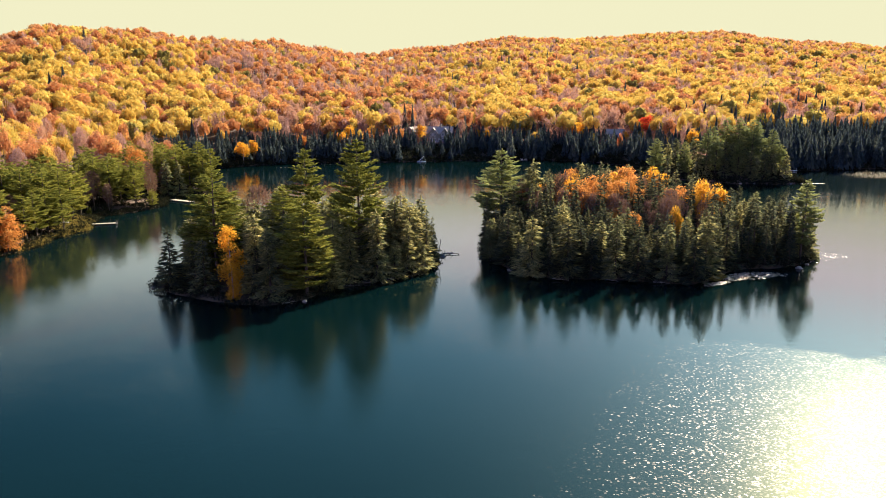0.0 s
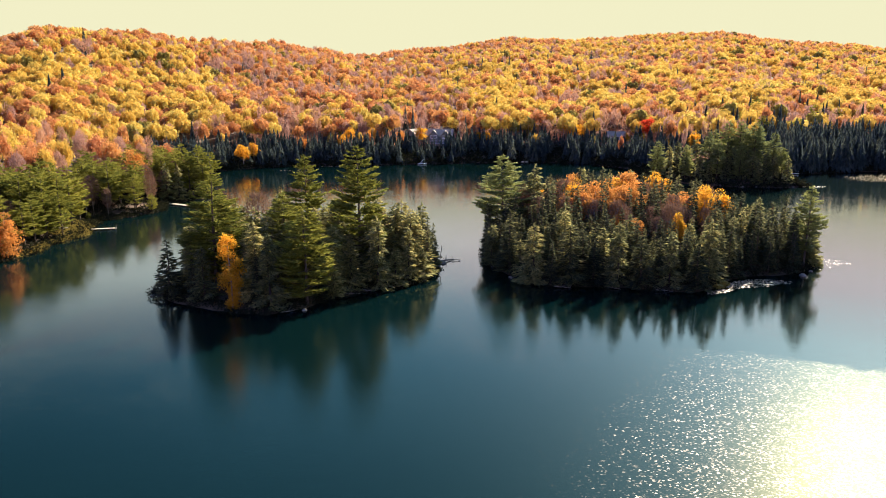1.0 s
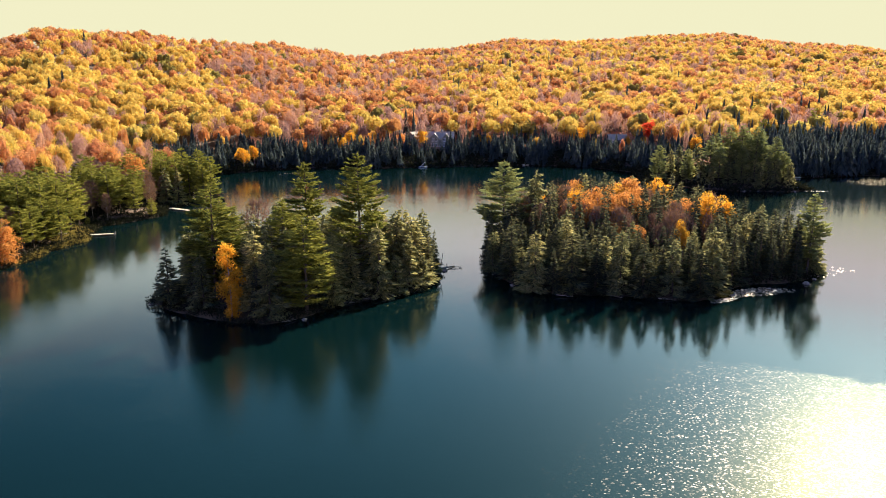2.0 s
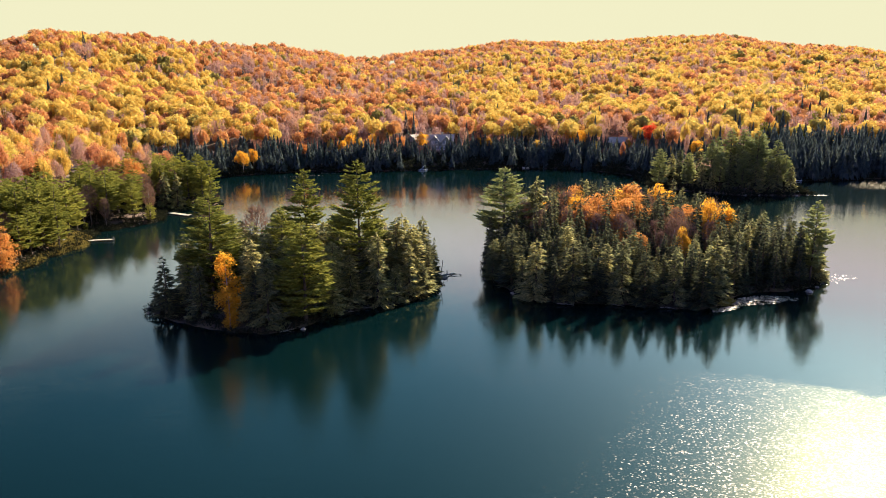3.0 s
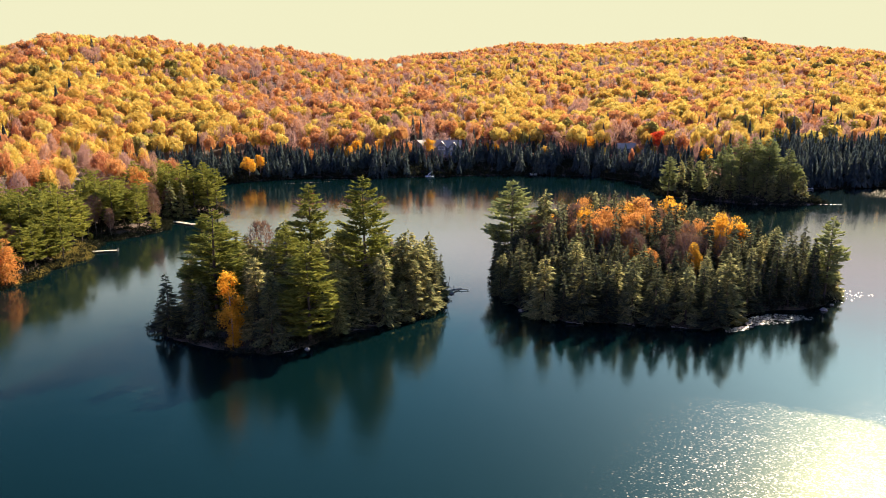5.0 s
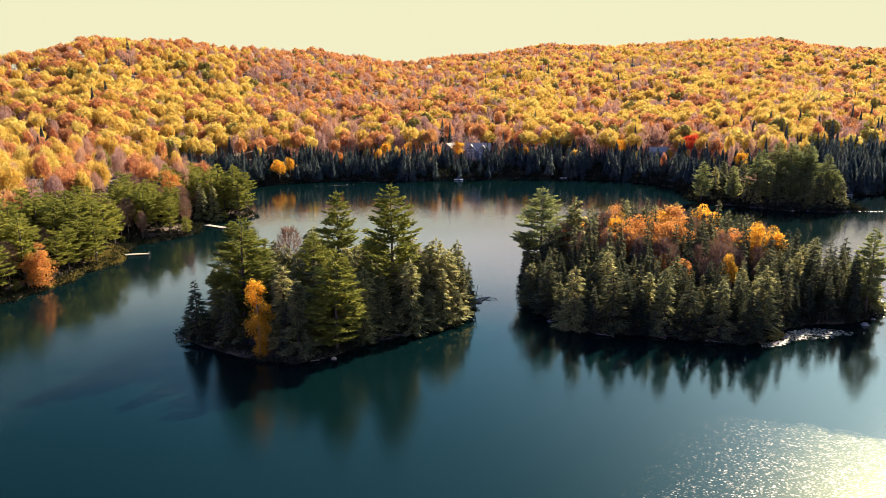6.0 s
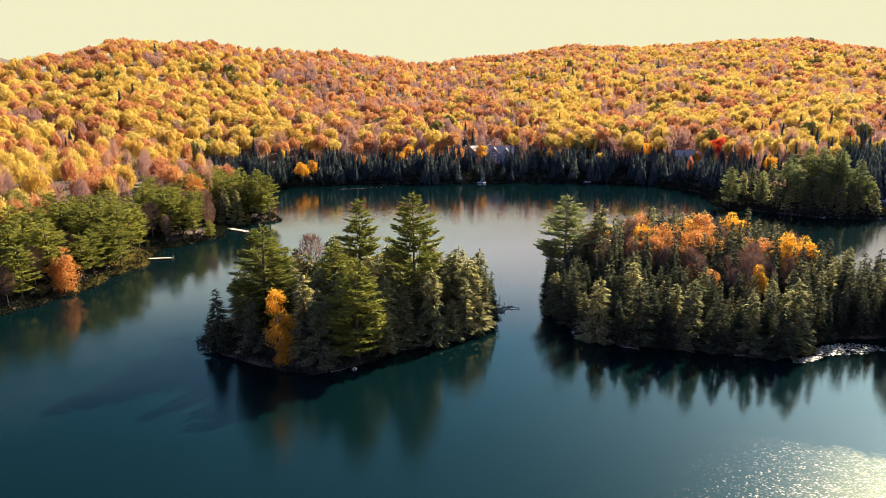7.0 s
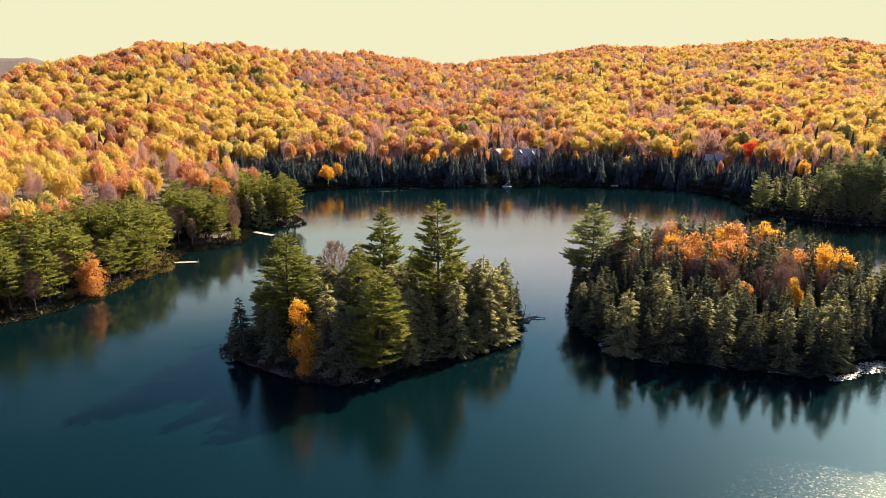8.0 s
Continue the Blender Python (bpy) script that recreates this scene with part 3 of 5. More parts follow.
ISLES = {"small": np.array([(-85.5, 134), (-80, 130.2), (-71, 127), (-63, 125.2), (-55, 125.4), (-50, 130.5), (-47, 137.5), (-40, 146), (-33, 151.5), (-30.6, 160), (-30.4, 168),
                            (-36, 176), (-48, 179), (-62, 176), (-75, 168), (-84, 156), (-88, 144)], float),
         "large": np.array([(-20, 174), (-16, 167), (-11.5, 160.5), (-3, 155.6), (8, 157), (18, 157), (26, 155.8), (30.5, 159.5), (34, 166), (40, 172.5), (48, 174.5), (55, 179.5), (60, 190),
                            (56, 200), (46, 206), (36, 215), (26, 223), (12, 224), (-2, 217), (-14, 208), (-22, 194), (-22.5, 182)], float)}


def inside_of(poly, x, y):
    """Metres inside the outline; negative outside."""
    best, inside = 1e9, False
    for (ax, ay), (bx, by) in zip(poly, np.roll(poly, -1, 0)):
        dx, dy = bx - ax, by - ay
        t = min(1, max(0, ((x - ax) * dx + (y - ay) * dy) / (dx * dx + dy * dy)))
        best = min(best, math.hypot(x - ax - t * dx, y - ay - t * dy))
        if (ay > y) != (by > y) and x < dx * (y - ay) / dy + ax:
            inside = not inside
    return best if inside else -best


def isle_height(depth):
    return -0.3 + 0.55 * min(1, max(0, (depth + 0.6) / 2.0)) + 1.9 * min(1, max(0, depth / 14))


def ground_height(x, y):
    for poly in ISLES.values():
        d = inside_of(poly, x, y)
        if d > -0.5:
            return isle_height(d)
    return float(land_height(x, y)[0])


def build_ground():
    az = np.radians(np.concatenate([np.arange(-62, 30, 0.5), np.arange(30, 298, 4.0)]))
    r = np.concatenate([[1, 60, 100], np.arange(120, 480, 4.0), np.geomspace(480, 1800, 44), [2000, 2300, 2600, 2800, 3000, 3200, 3500, 4000, 4700]])
    A, R = np.meshgrid(az, r, indexing="ij")
    x, y = np.sin(A) * R, 8 + np.cos(A) * R
    z = land_height(x, y)
    n, m = A.shape
    i, j = np.meshgrid(np.arange(n), np.arange(m - 1), indexing="ij")
    k = (i + 1) % n
    f = np.stack([i * m + j, i * m + j + 1, k * m + j + 1, k * m + j], -1).reshape(-1, 4)
    me = mesh_of("ground", np.stack([x.ravel(), y.ravel(), z], 1), f, FLOOR)
    me.polygons.foreach_set("use_smooth", np.ones(len(f), bool))
    tagged(new("ground", me), "forest floor of fallen leaves rising to wooded hills", "ground", kind="structure")


def build_isle(which, label):
    poly = ISLES[which]
    c = poly.mean(0)
    k = 120
    seg = np.linalg.norm(np.roll(poly, -1, 0) - poly, axis=1)
    along = np.concatenate([[0], np.cumsum(seg)])
    s = np.linspace(0, along[-1], k, endpoint=False)
    closed = np.concatenate([poly, poly[:1]])
    edge = np.stack([np.interp(s, along, closed[:, 0]), np.interp(s, along, closed[:, 1])], 1)
    edge = (np.roll(edge, 1, 0) + 2 * edge + np.roll(edge, -1, 0)) / 4
    edge += np.random.default_rng(3).normal(0, 0.22, edge.shape)
    vs = []
    for q in (1.12, 1.03, 1.0, 0.97, 0.92, 0.8, 0.6, 0.35, 0.08):
        p = c + (edge - c) * q
        for x, y in p:
            d = inside_of(poly, x, y)
            z = isle_height(d) + (0.15 * math.sin(x * 1.1) * math.cos(y * 0.9) if d > 0 else 0)
            vs.append((x, y, -3.0 if q > 1.1 else z))
    i = np.arange(8)[:, None] * k
    j = np.arange(k)[None]
    f = np.stack([i + j, i + (j + 1) % k, i + k + (j + 1) % k, i + k + j], -1).reshape(-1, 4)
    me = mesh_of("island_ground", vs, f, BANK)
    tagged(new("island_ground", me), label, "island", kind="structure")


build_ground()
build_isle("small", "low soil bank of the small wooded island")
build_isle("large", "low soil bank of the large wooded island")

bm = bmesh.new()
bmesh.ops.create_circle(bm, cap_ends=True, radius=900, segments=64)
me = bpy.data.meshes.new("water")
bm.to_mesh(me)
bm.free()
me.materials.append(WATER)
lake = tagged(new("water", me), "dark teal lake water with fine wind ripples", "water", kind="structure")
lake.location = (0, 100, 0)

# ---- trees of the small island ----
SMALL, LARGE, WEST, FARP = "the small island", "the large island", "the west shore", "the far point"
planted = []


def hero(key, x, y, h, where, **kw):
    planted.append((x, y))
    return plant(key, x, y, h, where, **kw)


hero("fir", -79.6, 132.0, 12.0, SMALL, wide=1.7, variant=2)
hero("pine", -72.5, 138.0, 23.0, SMALL, wide=1.25, variant=3)
hero("pine", -76.5, 149.0, 18.5, SMALL, wide=1.1, variant=1)
hero("birch", -63.0, 126.6, 14.6, SMALL, wide=0.95)
hero("pine", -50.2, 132.8, 20.0, SMALL, wide=1.2, variant=3)
hero("cedar", -56.0, 128.5, 14.5, SMALL)
hero("cedar", -60.2, 131.6, 15.5, SMALL)
hero("bare", -74.0, 162.0, 17.0, SMALL)
hero("cedar", -68.0, 163.0, 17.0, SMALL, wide=1.1)
hero("pine", -59.8, 157.6, 25.5, SMALL, wide=0.85, variant=1)
hero("pine", -45.6, 153.0, 29.0, SMALL, wide=0.85, variant=0)
hero("cedar", -40.0, 147.5, 15.5, SMALL)
hero("cedar", -34.8, 153.5, 12.0, SMALL)
hero("cedar", -38.6, 163.0, 16.0, SMALL)
hero("cedar", -34.4, 166.0, 15.5, SMALL, wide=0.8)
for x, y, h in ((-31.9, 160.5, 11.5), (-32.4, 163.0, 12.8), (-31.6, 165.5, 11.0), (-33.4, 161.0, 13.0)):
    hero("fir", x, y, h, SMALL)

# ---- trees of the large island ----
hero("dark_pine", -18.4, 194.5, 24.5, LARGE, wide=1.1, variant=2)
hero("cedar", -10.0, 197.0, 21.0, LARGE)
hero("cedar", 3.0, 217.0, 19.0, LARGE, wide=0.7)
for x, y, h in ((8.0, 198.0, 16.5), (13.0, 196.0, 17.0), (11.0, 190.0, 14.5), (5.0, 204.0, 17.0), (16.0, 206.0, 18.0), (-1.0, 196.0, 14.0)):
    hero("orange", x, y, h, LARGE)
hero("gold", 38.8, 200.0, 15.4, LARGE, wide=0.95)
hero("gold", 25.5, 179.5, 11.5, LARGE, wide=0.7)
for x, y, h in ((10.0, 201.5, 18.5), (3.0, 199.0, 17.0), (18.5, 201.0, 18.0), (14.5, 190.5, 15.5), (9.0, 193.5, 15.5), (7.6, 185.5, 16.5), (1.5, 189.0, 15.5), (-5.0, 190.5, 16.0), (17.5, 189.5, 16.0), (21.0, 186.0, 15.0), (30.5, 190.0, 16.5), (35.5, 188.0, 15.5), (28.0, 203.0, 17.5), (33.0, 207.0, 17.0), (-9.5, 187.0, 15.0)):
    hero("fir", x, y, h, LARGE)
hero("dark_pine", 55.2, 183.0, 19.5, LARGE, wide=0.85, variant=1)
for x, y, h in ((-7.5, 158.5, 13.5), (10.6, 159.0, 13.6), (21.5, 158.5, 12.0), (30.0, 162.5, 14.2)):
    hero("cedar", x, y, h, LARGE)
for x, y, h in ((0.4, 157.8, 13.0), (-13.5, 166.0, 12.5), (5.5, 158.6, 9.5), (15.5, 158.5, 11.0), (27.0, 158.0, 10.0)):
    hero("fir", x, y, h, LARGE, wide=2.1)



# the wooded dome of the large island rises towards its back
for x, y, h in ((-7.1, 206, 17.0), (2.0, 214, 19.2), (4.4, 210, 18.3), (8.4, 216, 19.1), (-3.3, 210, 16.6), (21.5, 214, 16.7), (24.7, 208, 16.0), (32.9, 212, 16.2), (36.3, 207, 15.6), (44.2, 202, 13.0), (47.5, 199, 12.0),
                (50.7, 193.5, 12.2), (52.6, 190.5, 12.0), (49.0, 190.0, 11.5), (30.1, 190, 12.8), (17.7, 184, 11.0), (-3.7, 180, 11.0), (-14.0, 199, 15.0), (10.0, 211, 17.0), (28.5, 212, 16.0)):
    hero("fir", x, y, h, LARGE, wide=1.15)
hero("cedar", -10.6, 202.5, 19.6, LARGE, wide=0.8)
hero("cedar", 16.1, 213, 18.0, LARGE, wide=0.9)
hero("cedar", 40.0, 198.0, 12.5, LARGE)
for x, y, h in ((13.5, 210.0, 18.5), (6.5, 193.0, 15.5), (28.5, 199.0, 15.0)):
    hero("orange", x, y, h, LARGE, wide=1.1)
# close cedars between the pines of the small island
for x, y, h, w in ((-67.2, 160, 16.6, 1.15), (-77.0, 160, 14.5, 1.1), (-65.2, 148, 13.2, 1.1), (-52.3, 158, 15.5, 1.15), (-45.1, 166, 15.2, 1.1), (-39.3, 160, 15.3, 1.1), (-42.7, 150, 12.8, 1.2), (-57.1, 140, 14.2, 1.1),
                   (-62.2, 134.5, 12.6, 1.1), (-54.5, 149, 15.0, 1.2), (-70, 152, 14.0, 1.2)):
    hero("cedar", x, y, h, SMALL, wide=w)
hero("pine", -59.0, 143.0, 19.0, SMALL, wide=1.0, variant=2)

# room round the birch on the small island
planted += [(-65.6, 126.0), (-60.9, 125.4), (-64.6, 131.0), (-67.2, 129.2), (-64.4, 125.4)]


def fill(which, where, pick, gap, tries, seed):
    """Trees spread over an island, no nearer to one another than the gap."""
    g = np.random.default_rng(seed)
    poly = ISLES[which]
    lo, hi = poly.min(0), poly.max(0)
    for _ in range(tries):
        x, y = g.uniform(lo, hi)
        d = inside_of(poly, x, y)
        if d < 0.5 or (which == "small" and x < -74.5 - 0.62 * (y - 132)) or min(math.hypot(x - a, y - b) for a, b in planted) < gap * g.uniform(0.75, 1.2):
            continue
        key, h, wide = pick(g, x, y, d)
        hero(key, x, y, h, where, wide=wide)


def pick_small(g, x, y, d):
    q = g.uniform()
    if q < 0.10 and d > 7:
        return "bare", g.uniform(8, 12), 0.9
    if q < 0.22:
        return "fir", g.uniform(8, 13), 1.2
    return "cedar", g.uniform(10, 15.5) - (3 if d < 3 else 0), g.uniform(1.0, 1.3)


def pick_large(g, x, y, d):
    q = g.uniform()
    heart = math.hypot((x - 12) / 26, (y - 200) / 20) < 1
    top = float(np.interp(y, (170, 190, 205, 220), (10.5, 14.0, 16.5, 18.5))) * g.uniform(0.8, 1.1)
    if heart and q < 0.20:
        return "bare", top * 0.88, 0.9
    if heart and q < 0.36:
        return ("orange" if g.uniform() < 0.8 else "gold"), top, 0.85
    if heart:
        return "fir", top, g.uniform(0.8, 1.2)
    if y < 168:
        return ("cedar" if q < 0.12 else "fir"), g.uniform(6.5, 12.5), g.uniform(1.1, 2.1) if q >= 0.12 else 1.0
    tall = g.uniform(7.5, 11) + (2.5 if g.uniform() < 0.2 else 0) + (2.0 if y > 180 else 0) + (2.0 if y > 200 else 0)
    if q < 0.86:
        return "fir", tall, g.uniform(1.0, 1.5)
    return "cedar", tall, 1.0


fill("small", SMALL, pick_small, 3.6, 1500, 11)
fill("large", LARGE, pick_large, 2.9, 4200, 12)

# ---- trees of the west shore and the far point ----
for x, y, h, v in ((-154, 158, 18, 0), (-158, 166, 18, 1), (-157, 174, 18.5, 2), (-155, 183, 19, 3), (-158, 190, 19.5, 0), (-151, 193, 18.5, 1), (-149, 180, 17, 2), (-150, 150, 17, 2),
                   (-152, 141, 17, 0), (-162, 150, 18, 1), (-166, 178, 18.5, 3), (-168, 160, 18, 0), (-156, 130, 16, 1), (-150, 125, 16, 2), (-163, 200, 18, 2),
                   (-159, 222, 15, 0), (-153, 228, 15.5, 2), (-157, 235, 16, 3), (-163, 230, 16, 1), (-150, 223, 13, 1), (-168, 240, 15, 0),
                   (-155, 258, 18, 0), (-150, 266, 19.5, 2), (-158, 268, 19, 1), (-153, 274, 18, 3), (-163, 262, 18, 2), (-146, 262, 15, 3), (-166, 276, 17, 0), (-172, 268, 16, 1)):
    plant("pine", x, y, h, WEST, wide=0.95, variant=v)
for x, y, h, v in ((-143.5, 146, 14, 0), (-146.5, 138, 15, 1), (-149.5, 130, 15, 2), (-152.5, 121, 15, 0), (-143.0, 165, 13, 1), (-145.5, 176, 13.5, 2)):
    plant("pine", x, y, h, WEST, wide=1.15)
plant("maple", -140.6, 156.0, 13.0, WEST, wide=1.3)
plant("orange", -165, 247, 19.0, WEST, wide=0.8)
plant("cedar", -154, 249, 14.0, WEST)
plant("cedar", -152, 254, 13.0, WEST)
plant("bare", -160, 245, 13.0, WEST)
for x, y, h, v in ((80.5, 350, 24.5, 0), (75, 354, 24, 2), (70, 356, 24, 1), (88, 346.5, 21.5, 3), (84, 357, 22, 1), (38.5, 354, 19.5, 2), (51, 351, 16.5, 3), (61, 351, 21, 1),
                   (64.5, 347, 17, 2), (78, 362, 22, 3), (92, 346, 15, 0), (66, 366, 18, 1), (74, 345.5, 17, 3)):
    plant("dark_pine", x, y, h, FARP, wide=0.86, variant=v)
for x, y, h in ((72, 349, 14), (79, 343, 13), (88, 343, 12), (70, 354, 14), (94, 343.5, 11), (66, 362, 12), (81, 342, 11), (57, 350, 12), (61, 346, 9), (85, 343.5, 13), (68, 345, 11), 
                (53, 357, 13), (63, 355, 12), (76, 347, 14), (90, 350, 13), (45, 363, 13), (58, 366, 14), (50, 375, 13)):
    plant("cedar", x, y, h, FARP, wide=1.0)
plant("gold", 60, 392, 15.0, FARP)


# ---- the forest on the hills ----
def crown_template(g, count, kind):
    """A crown one metre in radius and two high, of loose leaf triangles."""
    if kind == "fir":
        z = g.uniform(0, 1, count) ** 1.3
        a = g.uniform(0, 2 * math.pi, count)
        rad = (1 - z) * g.uniform(0.45, 1.1, count) + 0.03
        at = np.stack([np.cos(a) * rad, np.sin(a) * rad, z * 2], 1)
        way = np.stack([np.cos(a), np.sin(a), np.full(count, -0.55)], 1) + g.normal(0, 0.25, (count, 3))
        size = 0.42 * (1.15 - 0.7 * z)
    elif kind == "bare":
        c = unit(g.normal(0, 1, (7, 3))) * g.uniform(0.2, 0.5, (7, 1)) + [0, 0, 1.0]
        b = g.integers(0, 7, count)
        u = unit(g.normal(0, 1, (count, 3)) + [0, 0, 0.35])
        at = (c[b] + u * g.uniform(0.42, 0.6, (7, 1))[b] * g.uniform(0.8, 1.05, (count, 1))) * [0.9, 0.9, 1.05]
        way = unit(g.normal(0, 0.5, (count, 3)) + [0, 0, 1])
        size = 0.31 * g.uniform(0.6, 1.3, count) * math.sqrt(220 / count)
    else:
        return dome_template(g, count)
    side = unit(np.cross(way, g.normal(0, 1, (count, 3))))
    wid = size * (0.2 if kind == "bare" else 0.85)
    size = size * (1.5 if kind == "bare" else 1.0)
    at = at - way * np.reshape(size, (-1, 1)) * 0.4
    tip = at + way * np.reshape(size, (-1, 1))
    half = side * np.reshape(wid, (-1, 1)) * 0.5
    return np.stack([at + half, tip, at - half], 1).reshape(-1, 3)


def dome_template(g, count):
    """A domed broadleaf crown: billows of foliage over its top and sides, roughened by leaf clumps."""
    lumps = 9 if count > 250 else 7
    k = np.arange(lumps)
    up = np.clip(1.0 - 1.45 * (k + 0.5) / lumps + g.uniform(-0.1, 0.1, lumps), -0.5, 1)
    turn = k * 2.4 + g.uniform(-0.5, 0.5, lumps)
    out = np.sqrt(np.maximum(0, 1 - up * up)) * g.uniform(0.5, 0.68, lumps)
    centre = np.stack([np.cos(turn) * out, np.sin(turn) * out, 1.0 + up * g.uniform(0.38, 0.52, lumps)], 1)
    rad = g.uniform(0.34, 0.5, lumps)
    ball = bmesh.new()
    bmesh.ops.create_icosphere(ball, subdivisions=1, radius=1)
    skin = np.array([v.co for v in ball.verts])
    tris = np.array([[v.index for v in f.verts] for f in ball.faces])
    ball.free()
    pieces = []
    for c, r in zip(centre, rad):
        p = c + skin * r * g.uniform(0.86, 1.04, (len(skin), 1)) * (0.84 if count > 500 else 1.0)
        pieces.append(p[tris].reshape(-1, 3))
    b = g.integers(0, lumps, count)
    u = unit(g.normal(0, 1, (count, 3)) + [0, 0, 0.3])
    at = centre[b] + u * rad[b][:, None] * g.uniform(0.8 if count > 500 else 0.92, 1.1, (count, 1))
    way = unit(np.cross(u, g.normal(0, 1, (count, 3))) + 0.2 * u)
    side = unit(np.cross(way, u + g.normal(0, 0.5, (count, 3))))
    size = (0.24 * g.uniform(0.6, 1.3, count) * math.sqrt(150 / count) ** 0.7)[:, None]
    pieces.append(np.stack([at + side * size * 0.4, at + way * size, at - side * size * 0.4], 1).reshape(-1, 3))
    return np.concatenate(pieces)


def scatter(name, label, category, mat, rows, kind, counts, seed):
    """One mesh of many crowns. rows: x, y, z of the foot, height, crown radius, share of bare stem, tint; fewer leaves far off."""
    g = np.random.default_rng(seed)
    rows = np.asarray(rows)
    far = np.hypot(rows[:, 0], rows[:, 1] - 10)
    vs, ts = [], []
    for lo, hi, count in ((0, 400, counts[0] * 4), (400, 620, counts[0]), (620, 950, counts[1]), (950, 9000, counts[2])):
        temps = [crown_template(g, count, kind) for _ in range(6)]
        for i in np.nonzero((far >= lo) & (far < hi))[0]:
            x, y, z, h, r, stem, tint = rows[i]
            t = temps[int(g.integers(6))]
            a = g.uniform(0, 2 * math.pi)
            ca, sa = math.cos(a), math.sin(a)
            ch = h * (1 - stem) / 2
            v = np.empty_like(t)
            v[:, 0], v[:, 1], v[:, 2] = x + r * (ca * t[:, 0] - sa * t[:, 1]), y + r * (sa * t[:, 0] + ca * t[:, 1]), z + h * stem + ch * t[:, 2]
            vs.append(v)
            ts.append(np.full(len(v), tint))
    v = np.concatenate(vs)
    me = mesh_of(name, v, np.arange(len(v)).reshape(-1, 3), mat, np.concatenate(ts))
    tagged(new(name, me), label, category, kind="stuff")


def smooth_noise(x, y, s):
    return noise.noise((x / s, y / s, 3.7))


def build_forest():
    g = np.random.default_rng(21)
    sets = {k: [] for k in ("gold", "orange", "bare", "green", "fir", "shorefir")}
    stems = []
    az0, az1 = radians(-55), radians(25)
    spots = []
    r = 170.0
    while r < 1640:
        step = 10.2 if r < 620 else 11.8 if r < 950 else 13.4
        k = int((az1 - az0) * r / step)
        a = az0 + (np.arange(k) + g.uniform(-0.4, 0.4, k)) * (az1 - az0) / k
        rr = r + g.uniform(-0.45, 0.45, k) * step
        spots.append(np.stack([np.sin(a) * rr, 8 + np.cos(a) * rr, a, rr], 1))
        r += step * 0.92
    spots = np.concatenate(spots)
    d = shore_distance(spots[:, 0], spots[:, 1])
    z = land_height(spots[:, 0], spots[:, 1])
    far = np.interp(np.degrees(spots[:, 2]), RIDGE[:, 0], RIDGE[:, 1])
    for (x, y, a, rr), dd, zz, ff in zip(spots, d, z, far):
        if dd < (1.2 if y > 320 else 3) or rr > ff + 18:
            continue
        az = math.degrees(a)
        west = az < -28 and y < 300
        if any(math.hypot(x - hx, y - hy) < hr for hx, hy, hr in CLEAR):
            continue
        if x > 30 and x < 108 and y < 395:
            continue
        if west and dd < 24 and x > -185:
            continue
        u = dd / (dd + max(ff - rr, 0.1))
        n1, n2 = smooth_noise(x, y, 55), smooth_noise(x + 900, y, 22)
        tint = min(1, max(0, 0.5 + 0.45 * n2 + g.normal(0, 0.22)))
        belt = 30 + 14 * n1 if az > -26 or y > 320 else 0
        if x > 105:
            belt = 52
        if dd < belt:
            for _ in range(6):
                q, w = g.uniform(-5.5, 5.5, 2)
                h = g.uniform(9, 15) * (0.62 if -99 < x < -77 and y < 452 else 0.75 if 14 < x < 34 else 1.3 if x > 105 else 1.0)
                sets["shorefir"].append((x + q, y + w, zz - 0.5, h, h * g.uniform(0.15, 0.24), 0.02, g.uniform()))
            if g.uniform() < 0.10:
                sets["gold" if g.uniform() < 0.6 else "orange"].append((x, y, zz, g.uniform(9, 13), g.uniform(2.0, 3.0), 0.15, tint))
            continue
        gold, orange, bare_, green, fir_ = 0.44, 0.27, 0.25, 0.035, 0.02
        if az < -29:
            gold, bare_ = gold + (0.6 if u < 0.75 else 0.25), bare_ - 0.08
        elif az < -11:
            gold, bare_, orange = gold - 0.22, bare_ + 0.16, orange + 0.1
        else:
            gold = gold + 0.18 * (u > 0.1)
        if az < -28 and dd < 62:
            gold, bare_, orange = gold - 0.65, bare_ + 0.5, orange + 0.2
        if u > 0.7:
            orange, gold = orange + 0.75 * (u - 0.7) / 0.3, gold - 0.25 * (u - 0.7) / 0.3
        gold = max(0.05, gold + 0.75 * n1)
        bare_ = max(0.02, bare_ - 0.35 * n1 + (0.25 if dd < 75 and az > -26 else 0))
        if az > 8 and dd < 150:
            fir_ += 0.22
        if u > 0.82:
            fir_ = 0.004
        p = np.array([gold, orange, bare_, green, fir_])
        key = ("gold", "orange", "bare", "green", "fir")[int(np.searchsorted(np.cumsum(p) / p.sum(), g.uniform()))]
        h = g.uniform(15.5, 21.5)
        if key == "fir":
            sets["fir"].append((x, y, zz - 0.5, h * 1.1, g.uniform(2.0, 3.2), 0.05, tint))
            continue
        rad = g.uniform(3.7, 7.9) * (0.85 if key == "bare" else 1.0)
        if rr > 950:
            rad *= 1.12
        elif rr < 430:
            rad *= 0.72
        sets[key].append((x, y, zz, h, rad, g.uniform(0.22, 0.36), tint))
        if rr < 760:
            stems.append((x, y, zz, h))
    scatter("golden_forest", "hillside broadleaf forest in golden autumn leaf", "forest", F_GOLD, sets["gold"], "leafy", (260, 130, 60), 31)
    scatter("orange_forest", "hillside broadleaf forest in orange autumn leaf", "forest", F_ORANGE, sets["orange"], "leafy", (260, 130, 60), 32)
    scatter("thinning_forest", "hillside trees with thin russet and mauve crowns", "forest", F_BARE, sets["bare"], "bare", (330, 165, 90), 33)
